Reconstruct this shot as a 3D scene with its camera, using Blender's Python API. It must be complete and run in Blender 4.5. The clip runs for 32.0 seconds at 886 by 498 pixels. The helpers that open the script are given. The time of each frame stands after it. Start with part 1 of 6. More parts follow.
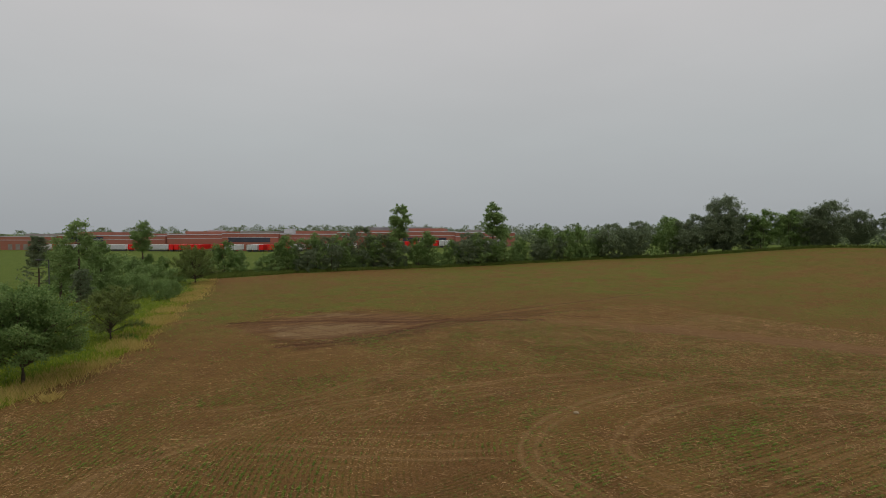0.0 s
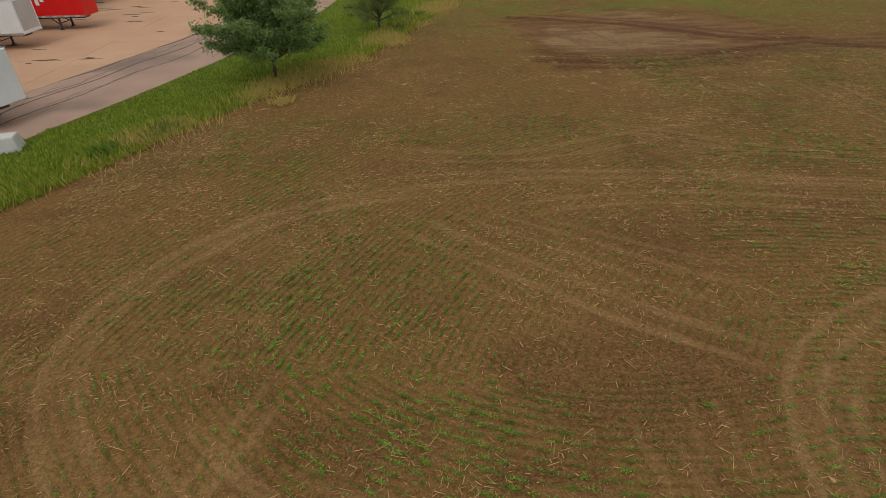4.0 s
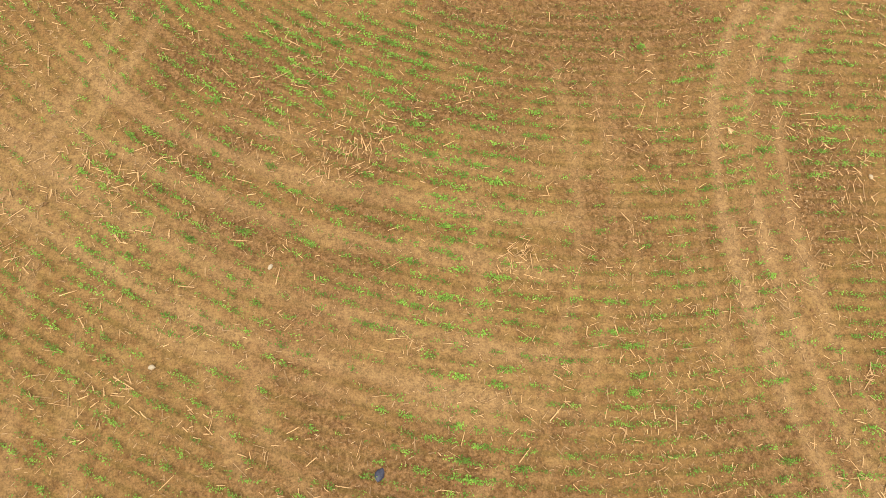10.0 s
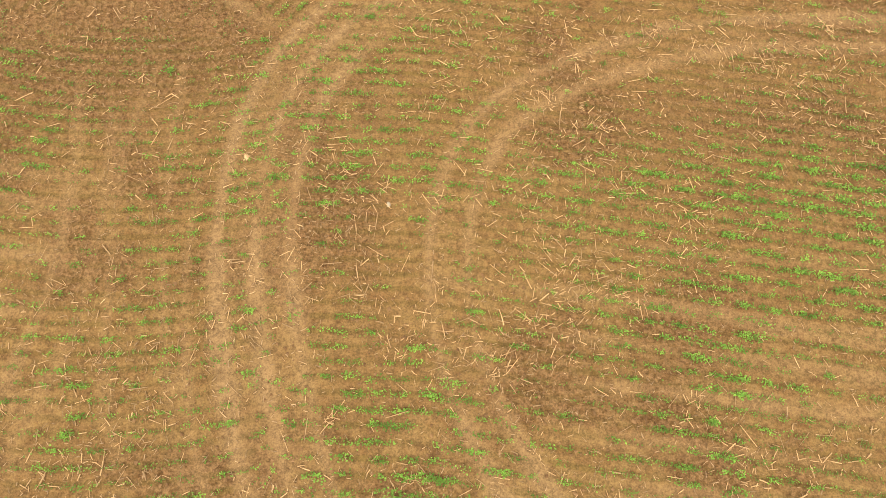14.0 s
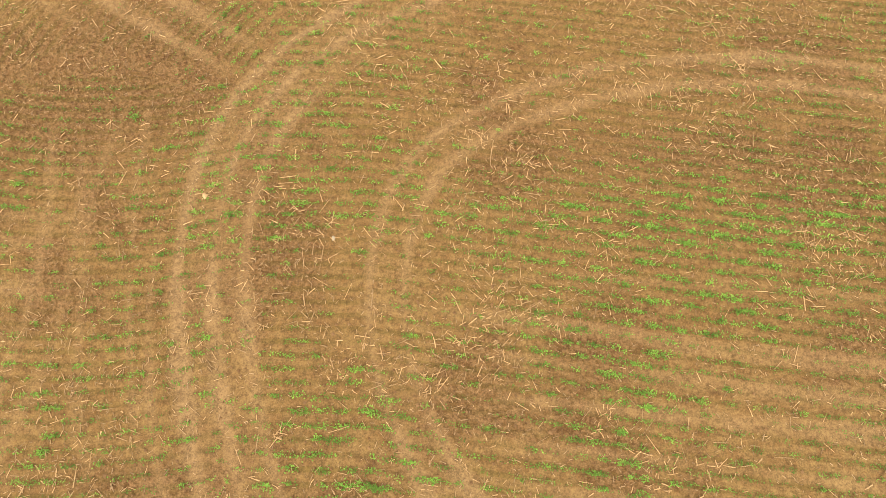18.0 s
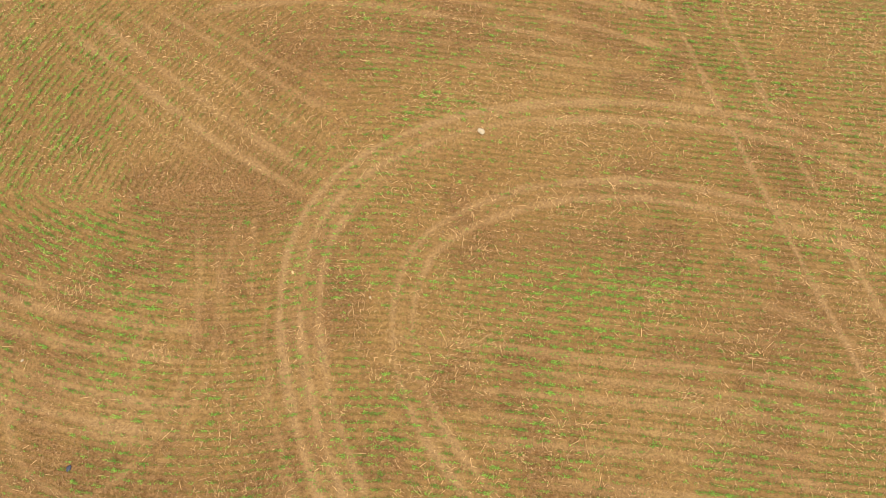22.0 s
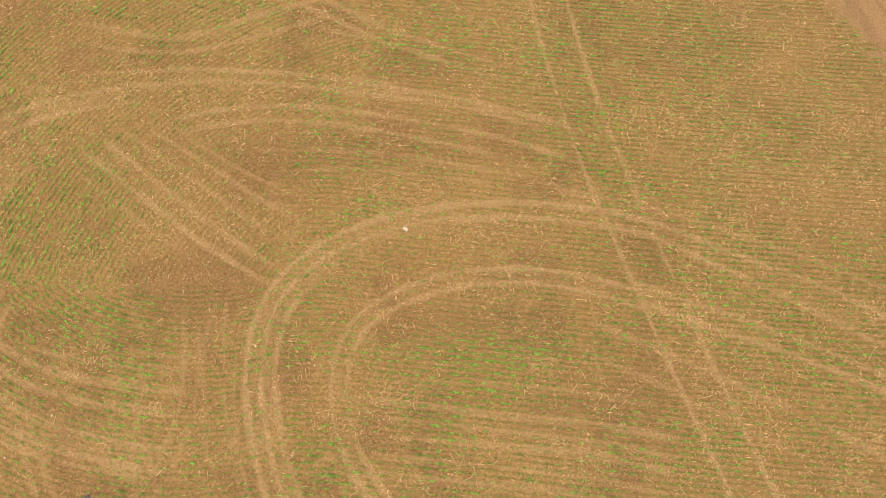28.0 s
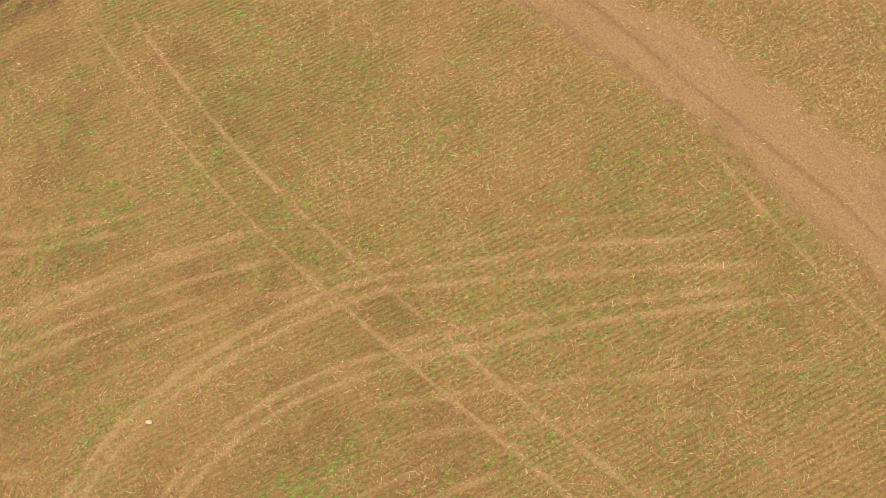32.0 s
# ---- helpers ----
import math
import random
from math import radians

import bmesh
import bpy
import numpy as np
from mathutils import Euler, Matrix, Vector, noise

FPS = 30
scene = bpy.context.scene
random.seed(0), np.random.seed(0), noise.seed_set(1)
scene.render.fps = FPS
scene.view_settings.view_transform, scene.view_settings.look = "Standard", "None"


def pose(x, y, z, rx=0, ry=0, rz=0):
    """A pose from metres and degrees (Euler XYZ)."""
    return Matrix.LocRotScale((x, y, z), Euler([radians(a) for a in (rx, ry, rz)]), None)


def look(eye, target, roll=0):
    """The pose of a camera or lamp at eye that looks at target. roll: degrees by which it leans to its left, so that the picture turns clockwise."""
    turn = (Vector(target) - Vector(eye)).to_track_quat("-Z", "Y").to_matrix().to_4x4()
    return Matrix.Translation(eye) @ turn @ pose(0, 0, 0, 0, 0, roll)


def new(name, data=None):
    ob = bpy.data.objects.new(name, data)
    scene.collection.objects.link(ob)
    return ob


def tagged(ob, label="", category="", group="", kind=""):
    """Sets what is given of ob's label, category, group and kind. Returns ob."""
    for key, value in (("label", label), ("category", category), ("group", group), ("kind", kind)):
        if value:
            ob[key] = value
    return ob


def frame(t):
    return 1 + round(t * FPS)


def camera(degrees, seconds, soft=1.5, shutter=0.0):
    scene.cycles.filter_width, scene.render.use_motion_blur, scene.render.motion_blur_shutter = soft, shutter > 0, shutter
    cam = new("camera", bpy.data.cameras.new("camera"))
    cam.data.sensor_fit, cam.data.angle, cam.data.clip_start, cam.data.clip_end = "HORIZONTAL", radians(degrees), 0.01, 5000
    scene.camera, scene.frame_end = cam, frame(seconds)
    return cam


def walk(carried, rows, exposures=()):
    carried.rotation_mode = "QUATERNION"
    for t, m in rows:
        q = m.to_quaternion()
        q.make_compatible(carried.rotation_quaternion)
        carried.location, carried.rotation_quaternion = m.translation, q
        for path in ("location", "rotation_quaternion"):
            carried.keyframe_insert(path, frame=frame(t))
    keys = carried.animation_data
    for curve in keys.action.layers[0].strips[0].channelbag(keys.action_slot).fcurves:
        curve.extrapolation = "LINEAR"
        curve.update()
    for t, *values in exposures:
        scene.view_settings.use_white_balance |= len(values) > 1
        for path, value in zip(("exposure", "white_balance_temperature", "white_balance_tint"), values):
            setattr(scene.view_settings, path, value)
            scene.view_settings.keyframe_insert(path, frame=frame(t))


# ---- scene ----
cam = camera(78.0, 32.0, soft=0.7)
PATH = [
    (0, (-24.295, -21.991, 10.513), (-23.176, -20.335, 10.457), 0.1),
    (0.5, (-21.139, -20.574, 10.366), (-20.575, -18.656, 10.306), -0.9),
    (1, (-19.206, -18.602, 10.374), (-18.781, -16.649, 10.309), -1.1),
    (1.5, (-17.627, -16.446, 10.269), (-17.26, -14.481, 10.207), -1.0),
    (2, (-16.709, -15.196, 10.316), (-16.414, -13.219, 10.253), -1.1),
    (2.5, (-16.368, -14.289, 10.274), (-16.145, -12.303, 10.212), -1.0),
    (3, (-15.979, -13.756, 10.213), (-15.841, -11.766, 10.064), -1.0),
    (3.5, (-15.485, -13.552, 10.067), (-15.457, -11.667, 9.4), -2.6),
    (4, (-16.017, -13.058, 10.898), (-16.02, -11.391, 9.795), -1.5),
    (4.1, (-16.04, -13.03, 10.92), (-16.04, -11.41, 9.76), -1.1),
    (4.5, (-16.061, -12.908, 10.897), (-16.066, -11.502, 9.475), 0.6),
    (6.5, (-16.171, -11.738, 10.917), (-16.083, -11.243, 8.981), 13.1),
    (7, (-16.126, -11.593, 10.863), (-16.028, -11.09, 8.93), 14.1),
    (7.5, (-16.02, -11.618, 10.836), (-15.926, -11.1, 8.906), 13.9),
    (8, (-16.021, -11.68, 10.735), (-15.918, -11.147, 8.81), 14.5),
    (8.5, (-16.032, -11.751, 10.583), (-15.898, -11.204, 8.664), 14.6),
    (9, (-15.975, -11.843, 10.517), (-15.843, -11.29, 8.6), 13.8),
    (9.5, (-15.583, -11.806, 10.482), (-15.45, -11.26, 8.563), 13.6),
    (10, (-14.811, -11.833, 10.518), (-14.686, -11.282, 8.599), 12.7),
    (10.5, (-13.674, -11.844, 10.485), (-13.562, -11.28, 8.569), 11.2),
    (11, (-12.357, -11.639, 10.491), (-12.261, -11.086, 8.571), 9.8),
    (11.5, (-10.666, -11.439, 10.49), (-10.588, -10.888, 8.569), 8.4),
    (12, (-9.028, -11.261, 10.551), (-8.963, -10.715, 8.628), 7.2),
    (12.5, (-7.267, -11.122, 10.574), (-7.225, -10.576, 8.65), 5.0),
    (13, (-5.354, -11.276, 10.359), (-5.322, -10.678, 8.451), 3.7),
    (13.5, (-4.131, -11.219, 10.536), (-4.096, -10.642, 8.622), 3.7),
    (14, (-3.786, -11.166, 10.68), (-3.747, -10.606, 8.76), 4.1),
    (14.5, (-3.769, -11.25, 10.694), (-3.727, -10.692, 8.774), 4.5),
    (16.5, (-3.448, -11.208, 10.408), (-3.394, -10.651, 8.488), 5.3),
    (17, (-3.133, -10.947, 10.402), (-3.08, -10.401, 8.478), 5.2),
    (17.5, (-2.758, -10.868, 10.942), (-2.706, -10.306, 9.023), 4.8),
    (18, (-2.441, -10.808, 12.043), (-2.401, -10.26, 10.12), 3.5),
    (18.5, (-2.208, -10.923, 13.228), (-2.174, -10.377, 11.304), 2.7),
    (19, (-1.975, -11.252, 14.179), (-1.951, -10.686, 12.261), 1.3),
    (19.5, (-2.108, -11.377, 15.216), (-2.077, -10.825, 13.294), 2.0),
    (20, (-2.376, -11.553, 16.465), (-2.331, -10.989, 14.547), 3.3),
    (20.5, (-2.791, -11.532, 17.711), (-2.708, -10.964, 15.795), 7.1),
    (21, (-2.687, -11.404, 18.828), (-2.608, -10.841, 16.91), 6.7),
    (21.5, (-2.852, -10.897, 20.141), (-2.75, -10.38, 18.212), 9.7),
    (22, (-2.928, -10.819, 21.301), (-2.825, -10.309, 19.37), 10.1),
    (22.5, (-3.05, -10.887, 22.196), (-2.944, -10.368, 20.268), 10.2),
    (23, (-3.123, -10.792, 23.25), (-3.016, -10.28, 21.32), 10.5),
    (23.5, (-3.227, -10.626, 24.469), (-3.117, -10.126, 22.535), 10.9),
    (24, (-3.255, -10.566, 25.527), (-3.147, -10.068, 23.593), 10.8),
    (24.5, (-3.261, -10.521, 26.578), (-3.151, -10.018, 24.645), 10.8),
    (26.5, (-2.354, -9.232, 28.813), (-2.26, -8.754, 26.874), 9.7),
    (27, (-1.413, -8.607, 28.868), (-1.328, -8.143, 26.925), 8.9),
    (27.5, (-0.29, -8.145, 28.769), (-0.216, -7.688, 26.823), 7.7),
    (28, (1.06, -7.913, 28.631), (1.124, -7.454, 26.686), 6.6),
    (28.5, (2.785, -7.79, 28.569), (2.831, -7.324, 26.625), 4.3),
    (29, (4.579, -7.666, 28.383), (4.62, -7.189, 26.441), 3.6),
    (29.5, (7.23, -7.55, 28.43), (7.224, -7.067, 26.489), -1.6),
    (30, (9.803, -7.497, 28.265), (9.775, -7.004, 26.326), -4.3),
    (30.5, (12.403, -7.451, 28.132), (12.352, -6.946, 26.198), -6.8),
    (31, (13.781, -7.401, 28.086), (13.772, -6.881, 26.155), -7.7),
    (31.5, (14.087, -7.197, 28.083), (14.195, -6.69, 26.152), -7.9),
    (32, (14.429, -7.088, 28.107), (14.619, -6.627, 26.17), -10.0),
]
walk(cam, [(t, look(e, g, r)) for t, e, g, r in PATH], [(0, 0.35), (3.1, 0.35), (3.5, 0.56), (4.0, 0.72), (4.5, 1.2), (5.4, 2.0), (6.5, 2.3), (32, 2.3)])


# ---- world, sun, exposure ----
world = bpy.data.worlds.new("overcast_sky")
scene.world = world
world.use_nodes = True
wn, wl = world.node_tree.nodes, world.node_tree.links
wn.clear()
sky = wn.new("ShaderNodeTexSky")
sky.sky_type = "NISHITA"
sky.sun_disc = False
sky.sun_elevation = radians(52)
sky.sun_rotation = radians(200)
sky.dust_density = 4.0
grey = wn.new("ShaderNodeHueSaturation")
grey.inputs["Saturation"].default_value = 0.12
grey.inputs["Value"].default_value = 0.035
wl.new(sky.outputs[0], grey.inputs["Color"])
coord = wn.new("ShaderNodeTexCoord")
split = wn.new("ShaderNodeSeparateXYZ")
wl.new(coord.outputs["Generated"], split.inputs[0])
deck = wn.new("ShaderNodeValToRGB")
deck.color_ramp.elements[0].position, deck.color_ramp.elements[0].color = 0.0, (0.304, 0.323, 0.338, 1)
deck.color_ramp.elements[1].position, deck.color_ramp.elements[1].color = 0.9, (0.56, 0.56, 0.56, 1)
mid = deck.color_ramp.elements.new(0.16)
mid.color = (0.374, 0.393, 0.400, 1)
mid = deck.color_ramp.elements.new(0.36)
mid.color = (0.474, 0.467, 0.470, 1)
wl.new(split.outputs["Z"], deck.inputs[0])
cloud = wn.new("ShaderNodeTexNoise")
cloud.inputs["Scale"].default_value = 2.2
cloud.inputs["Detail"].default_value = 4
squash = wn.new("ShaderNodeMapping")
squash.inputs["Scale"].default_value = (1, 1, 3.5)
wl.new(coord.outputs["Generated"], squash.inputs[0])
wl.new(squash.outputs[0], cloud.inputs["Vector"])
puff = wn.new("ShaderNodeMapRange")
puff.inputs["To Min"].default_value, puff.inputs["To Max"].default_value = 0.93, 1.07
wl.new(cloud.outputs[0], puff.inputs[0])
vary = wn.new("ShaderNodeVectorMath")
vary.operation = "SCALE"
wl.new(deck.outputs[0], vary.inputs[0])
wl.new(puff.outputs[0], vary.inputs["Scale"])
blend = wn.new("ShaderNodeMix")
blend.data_type = "RGBA"
blend.inputs["Factor"].default_value = 0.85
wl.new(grey.outputs[0], blend.inputs["A"])
wl.new(vary.outputs[0], blend.inputs["B"])
air = wn.new("ShaderNodeBackground")
air.inputs["Strength"].default_value = 1.0
wl.new(blend.outputs["Result"], air.inputs[0])
wl.new(air.outputs[0], wn.new("ShaderNodeOutputWorld").inputs[0])
sun_data = bpy.data.lights.new("sun", "SUN")
sun_data.energy, sun_data.angle, sun_data.color = 0.5, radians(25), (1.0, 0.96, 0.9)
sun = new("sun", sun_data)
sun.matrix_world = look((0, 0, 60), (14, 38, -10))


# ---- small tools ----
rng = np.random.default_rng(7)


def smooth(a):
    a = np.clip(a, 0, 1)
    return a * a * (3 - 2 * a)


def land(x, y):
    """Height of the land: flat, with a slow swell beyond the field's far east."""
    return 7.0 * smooth((x - 60) / 110) * (1 - 0.55 * smooth((y - 40) / 60)) * smooth((y + 40) / 50)


LATTICE = np.random.default_rng(3).random((257, 257))


def wave(x, y, size, shift=0.0):
    """Smooth value noise in 0..1 with features of that size in metres."""
    u, v = np.asarray(x) / size + 37.3 + shift, np.asarray(y) / size + 11.7 + 2.3 * shift
    i, j = np.floor(u).astype(int), np.floor(v).astype(int)
    a, b = u - i, v - j
    a, b = a * a * (3 - 2 * a), b * b * (3 - 2 * b)
    i0, j0, i1, j1 = i % 256, j % 256, (i + 1) % 256, (j + 1) % 256
    return (LATTICE[i0, j0] * (1 - a) + LATTICE[i1, j0] * a) * (1 - b) + (LATTICE[i0, j1] * (1 - a) + LATTICE[i1, j1] * a) * b


def node_material(name):
    m = bpy.data.materials.new(name)
    m.use_nodes = True
    n, l = m.node_tree.nodes, m.node_tree.links
    return m, n, l, n["Principled BSDF"]


def surface(name, a, b, size=0.5, rough=0.7, bump=0.3, fine=0.03, metal=0.0, island=0.0, spec=0.3, stain=None):
    """A two-scale surface: colours a and b in patches of that size in metres, with fine grain and relief."""
    m, n, l, p = node_material(name)
    c = n.new("ShaderNodeTexCoord")
    big = n.new("ShaderNodeTexNoise")
    big.inputs["Scale"].default_value = 1 / size
    big.inputs["Detail"].default_value = 6
    small = n.new("ShaderNodeTexNoise")
    small.inputs["Scale"].default_value = 1 / fine
    small.inputs["Detail"].default_value = 3
    for t in (big, small):
        l.new(c.outputs["Object"], t.inputs["Vector"])
    add = n.new("ShaderNodeMath")
    add.operation = "MULTIPLY_ADD"
    add.inputs[1].default_value = 0.35
    l.new(small.outputs[0], add.inputs[0])
    l.new(big.outputs[0], add.inputs[2])
    ramp = n.new("ShaderNodeMapRange")
    ramp.inputs["From Min"].default_value, ramp.inputs["From Max"].default_value = 0.42, 0.92
    l.new(add.outputs[0], ramp.inputs[0])
    mix = n.new("ShaderNodeMix")
    mix.data_type = "RGBA"
    mix.inputs["A"].default_value, mix.inputs["B"].default_value = (*a, 1), (*b, 1)
    l.new(ramp.outputs[0], mix.inputs["Factor"])
    out = mix.outputs["Result"]
    if stain:
        st = n.new("ShaderNodeTexNoise")
        st.inputs["Scale"].default_value = 1 / (size * 3.1)
        st.inputs["Detail"].default_value = 8
        l.new(c.outputs["Object"], st.inputs["Vector"])
        sr = n.new("ShaderNodeMapRange")
        sr.inputs["From Min"].default_value, sr.inputs["From Max"].default_value = 0.55, 0.72
        l.new(st.outputs[0], sr.inputs[0])
        sm = n.new("ShaderNodeMix")
        sm.data_type = "RGBA"
        sm.inputs["B"].default_value = (*stain, 1)
        l.new(sr.outputs[0], sm.inputs["Factor"])
        l.new(out, sm.inputs["A"])
        out = sm.outputs["Result"]
    if island:
        g = n.new("ShaderNodeNewGeometry")
        r = n.new("ShaderNodeMapRange")
        r.inputs["To Min"].default_value, r.inputs["To Max"].default_value = 1 - island, 1 + island
        l.new(g.outputs["Random Per Island"], r.inputs[0])
        s = n.new("ShaderNodeVectorMath")
        s.operation = "SCALE"
        l.new(out, s.inputs[0])
        l.new(r.outputs[0], s.inputs["Scale"])
        out = s.outputs[0]
    l.new(out, p.inputs["Base Color"])
    p.inputs["Roughness"].default_value = rough
    p.inputs["Metallic"].default_value = metal
    p.inputs["Specular IOR Level"].default_value = spec
    if bump:
        bp = n.new("ShaderNodeBump")
        bp.inputs["Strength"].default_value = bump
        bp.inputs["Distance"].default_value = fine * 0.3
        l.new(add.outputs[0], bp.inputs["Height"])
        l.new(bp.outputs[0], p.inputs["Normal"])
    return m


def leaf_material(name, a, b, glow=0.25, patch=0.0):
    """Leaves: each its own shade between a and b, part of the light passing through."""
    m, n, l, p = node_material(name)
    g = n.new("ShaderNodeNewGeometry")
    mix = n.new("ShaderNodeMix")
    mix.data_type = "RGBA"
    mix.inputs["A"].default_value, mix.inputs["B"].default_value = (*a, 1), (*b, 1)
    l.new(g.outputs["Random Per Island"], mix.inputs["Factor"])
    out = mix.outputs["Result"]
    if patch:
        c = n.new("ShaderNodeTexCoord")
        t = n.new("ShaderNodeTexNoise")
        t.inputs["Scale"].default_value, t.inputs["Detail"].default_value = 1 / 0.3, 2
        l.new(c.outputs["Object"], t.inputs["Vector"])
        r = n.new("ShaderNodeMapRange")
        for key, value in (("From Min", 0.35), ("From Max", 0.65), ("To Min", 1 - patch), ("To Max", 1 + patch)):
            r.inputs[key].default_value = value
        l.new(t.outputs[0], r.inputs[0])
        s = n.new("ShaderNodeVectorMath")
        s.operation = "SCALE"
        l.new(out, s.inputs[0])
        l.new(r.outputs[0], s.inputs["Scale"])
        out = s.outputs[0]
    l.new(out, p.inputs["Base Color"])
    p.inputs["Roughness"].default_value = 0.6
    p.inputs["Specular IOR Level"].default_value = 0.12
    t = n.new("ShaderNodeBsdfTranslucent")
    l.new(out, t.inputs[0])
    s = n.new("ShaderNodeMixShader")
    s.inputs[0].default_value = glow
    l.new(p.outputs[0], s.inputs[1])
    l.new(t.outputs[0], s.inputs[2])
    l.new(s.outputs[0], n["Material Output"].inputs[0])
    return m


def mesh_np(name, verts, faces, material, flat=True):
    """A mesh from arrays; faces all have the same number of corners."""
    me = bpy.data.meshes.new(name)
    k = faces.shape[1]
    me.vertices.add(len(verts))
    me.vertices.foreach_set("co", np.ascontiguousarray(verts, dtype=np.float32).ravel())
    me.loops.add(faces.size)
    me.loops.foreach_set("vertex_index", np.ascontiguousarray(faces, dtype=np.int32).ravel())
    me.polygons.add(len(faces))
    me.polygons.foreach_set("loop_start", np.arange(0, faces.size, k, dtype=np.int32))
    me.polygons.foreach_set("use_smooth", np.full(len(faces), not flat))
    me.update(calc_edges=True)
    if material:
        me.materials.append(material)
    return me


def part(name, bm, material, parent=None, label="", smooth_faces=False):
    """Links a bmesh as one mesh object under a thing or a part."""
    me = bpy.data.meshes.new(name)
    bmesh.ops.recalc_face_normals(bm, faces=bm.faces)
    for f in bm.faces:
        f.smooth = smooth_faces
    bm.to_mesh(me)
    bm.free()
    me.materials.append(material)
    ob = new(name, me)
    ob.parent = parent
    return tagged(ob, label)


def box(lo, hi, bevel=0.0, bm=None):
    """A bevelled block between two corners, as a bmesh or added to one."""
    bm = bm or bmesh.new()
    made = bmesh.ops.create_cube(bm, size=1)["verts"]
    for v in made:
        v.co = Vector([lo[i] + (v.co[i] + 0.5) * (hi[i] - lo[i]) for i in range(3)])
    if bevel:
        edges = list({e for v in made for e in v.link_edges})
        bmesh.ops.bevel(bm, geom=edges, offset=bevel, segments=1, affect="EDGES")
    return bm


def rod(a, b, r0, r1=None, n=10, bm=None):
    """A tapered round bar from a to b."""
    bm = bm or bmesh.new()
    a, b = Vector(a), Vector(b)
    r1 = r0 if r1 is None else r1
    m = Matrix.Translation((a + b) / 2) @ (b - a).to_track_quat("Z", "Y").to_matrix().to_4x4()
    bmesh.ops.create_cone(bm, cap_ends=True, segments=n, radius1=r0, radius2=r1, depth=(b - a).length, matrix=m)
    return bm


def empty(name, label, category, m=None, group="", kind=""):
    ob = new(name)
    ob.empty_display_size = 0.2
    if m is not None:
        ob.matrix_world = m
    return tagged(ob, label, category, group, kind)


# ---- materials ----
straw_mat = surface("straw", (0.33, 0.190, 0.075), (0.50, 0.308, 0.136), 0.2, 0.7, 0.2, 0.01, island=0.38)
chaff_mat = surface("chaff", (0.20, 0.112, 0.046), (0.42, 0.27, 0.13), 0.2, 0.7, 0.2, 0.01, island=0.4)
clod_mat = surface("clod", (0.15, 0.077, 0.03), (0.25, 0.14, 0.06), 0.1, 0.95, 0.4, 0.01, island=0.2, spec=0.1)
seed_leaf = leaf_material("seedling_leaf", (0.094, 0.182, 0.022), (0.182, 0.296, 0.042), patch=0.4)
dull_leaf = leaf_material("small_seedling_leaf", (0.075, 0.125, 0.018), (0.155, 0.215, 0.036), patch=0.3)
grass_leaf = leaf_material("grass_blade", (0.13, 0.22, 0.018), (0.36, 0.40, 0.05), patch=0.2)
rank_leaf = leaf_material("rank_grass", (0.075, 0.120, 0.022), (0.17, 0.20, 0.045), patch=0.2)
weed_leaf = leaf_material("weed_leaf", (0.085, 0.165, 0.022), (0.185, 0.275, 0.045), patch=0.3)
dry_leaf = leaf_material("dry_grass", (0.40, 0.30, 0.090), (0.60, 0.46, 0.15))
maple_leaf = leaf_material("maple_leaf", (0.090, 0.142, 0.052), (0.190, 0.248, 0.096), 0.45)
tree_leaf = leaf_material("tree_leaf", (0.125, 0.215, 0.062), (0.275, 0.375, 0.130), 0.45)
dark_leaf = leaf_material("conifer_leaf", (0.130, 0.170, 0.098), (0.245, 0.295, 0.165), 0.45)
bright_leaf = leaf_material("fresh_leaf", (0.150, 0.245, 0.070), (0.295, 0.390, 0.150), 0.45)
olive_leaf = leaf_material("olive_leaf", (0.130, 0.180, 0.050), (0.270, 0.320, 0.105), 0.45)
bark = surface("bark", (0.06, 0.045, 0.03), (0.14, 0.11, 0.08), 0.2, 0.95, 0.6, 0.03, spec=0.1)
concrete = surface("lot_concrete", (0.41, 0.243, 0.150), (0.50, 0.312, 0.194), 5.0, 0.9, 0.3, 0.05, spec=0.15, stain=(0.31, 0.20, 0.13))
asphalt = surface("asphalt", (0.29, 0.192, 0.142), (0.37, 0.252, 0.188), 3.0, 0.92, 0.4, 0.03, spec=0.15, stain=(0.17, 0.125, 0.10))
crack_mat = surface("tar_joint", (0.05, 0.04, 0.035), (0.10, 0.08, 0.065), 0.4, 0.8, 0.2, 0.03)
hairline = surface("weathered_crack", (0.15, 0.105, 0.082), (0.21, 0.15, 0.118), 0.4, 0.9, 0.2, 0.03)
grey_metal = surface("grey_cladding", (0.17, 0.18, 0.205), (0.21, 0.22, 0.245), 3.0, 0.5, 0.1, 0.3)
dark_glass = surface("dark_glazing", (0.034, 0.038, 0.055), (0.048, 0.054, 0.075), 2.0, 0.2, 0.0, 0.3, spec=0.5)
sign_grey = surface("sign_grey", (0.30, 0.31, 0.33), (0.38, 0.39, 0.41), 0.5, 0.6, 0.1, 0.1)
pale_trim = surface("pale_trim", (0.40, 0.40, 0.41), (0.52, 0.52, 0.53), 1.0, 0.5, 0.1, 0.1)
pillar_mat = surface("pillar_paint", (0.25, 0.25, 0.26), (0.32, 0.32, 0.33), 1.0, 0.7, 0.1, 0.1)
dock_wall = surface("dock_wall", (0.20, 0.17, 0.15), (0.28, 0.245, 0.215), 2.0, 0.85, 0.2, 0.1)
dock_door = surface("dock_door", (0.30, 0.30, 0.30), (0.40, 0.40, 0.39), 1.0, 0.6, 0.1, 0.1)
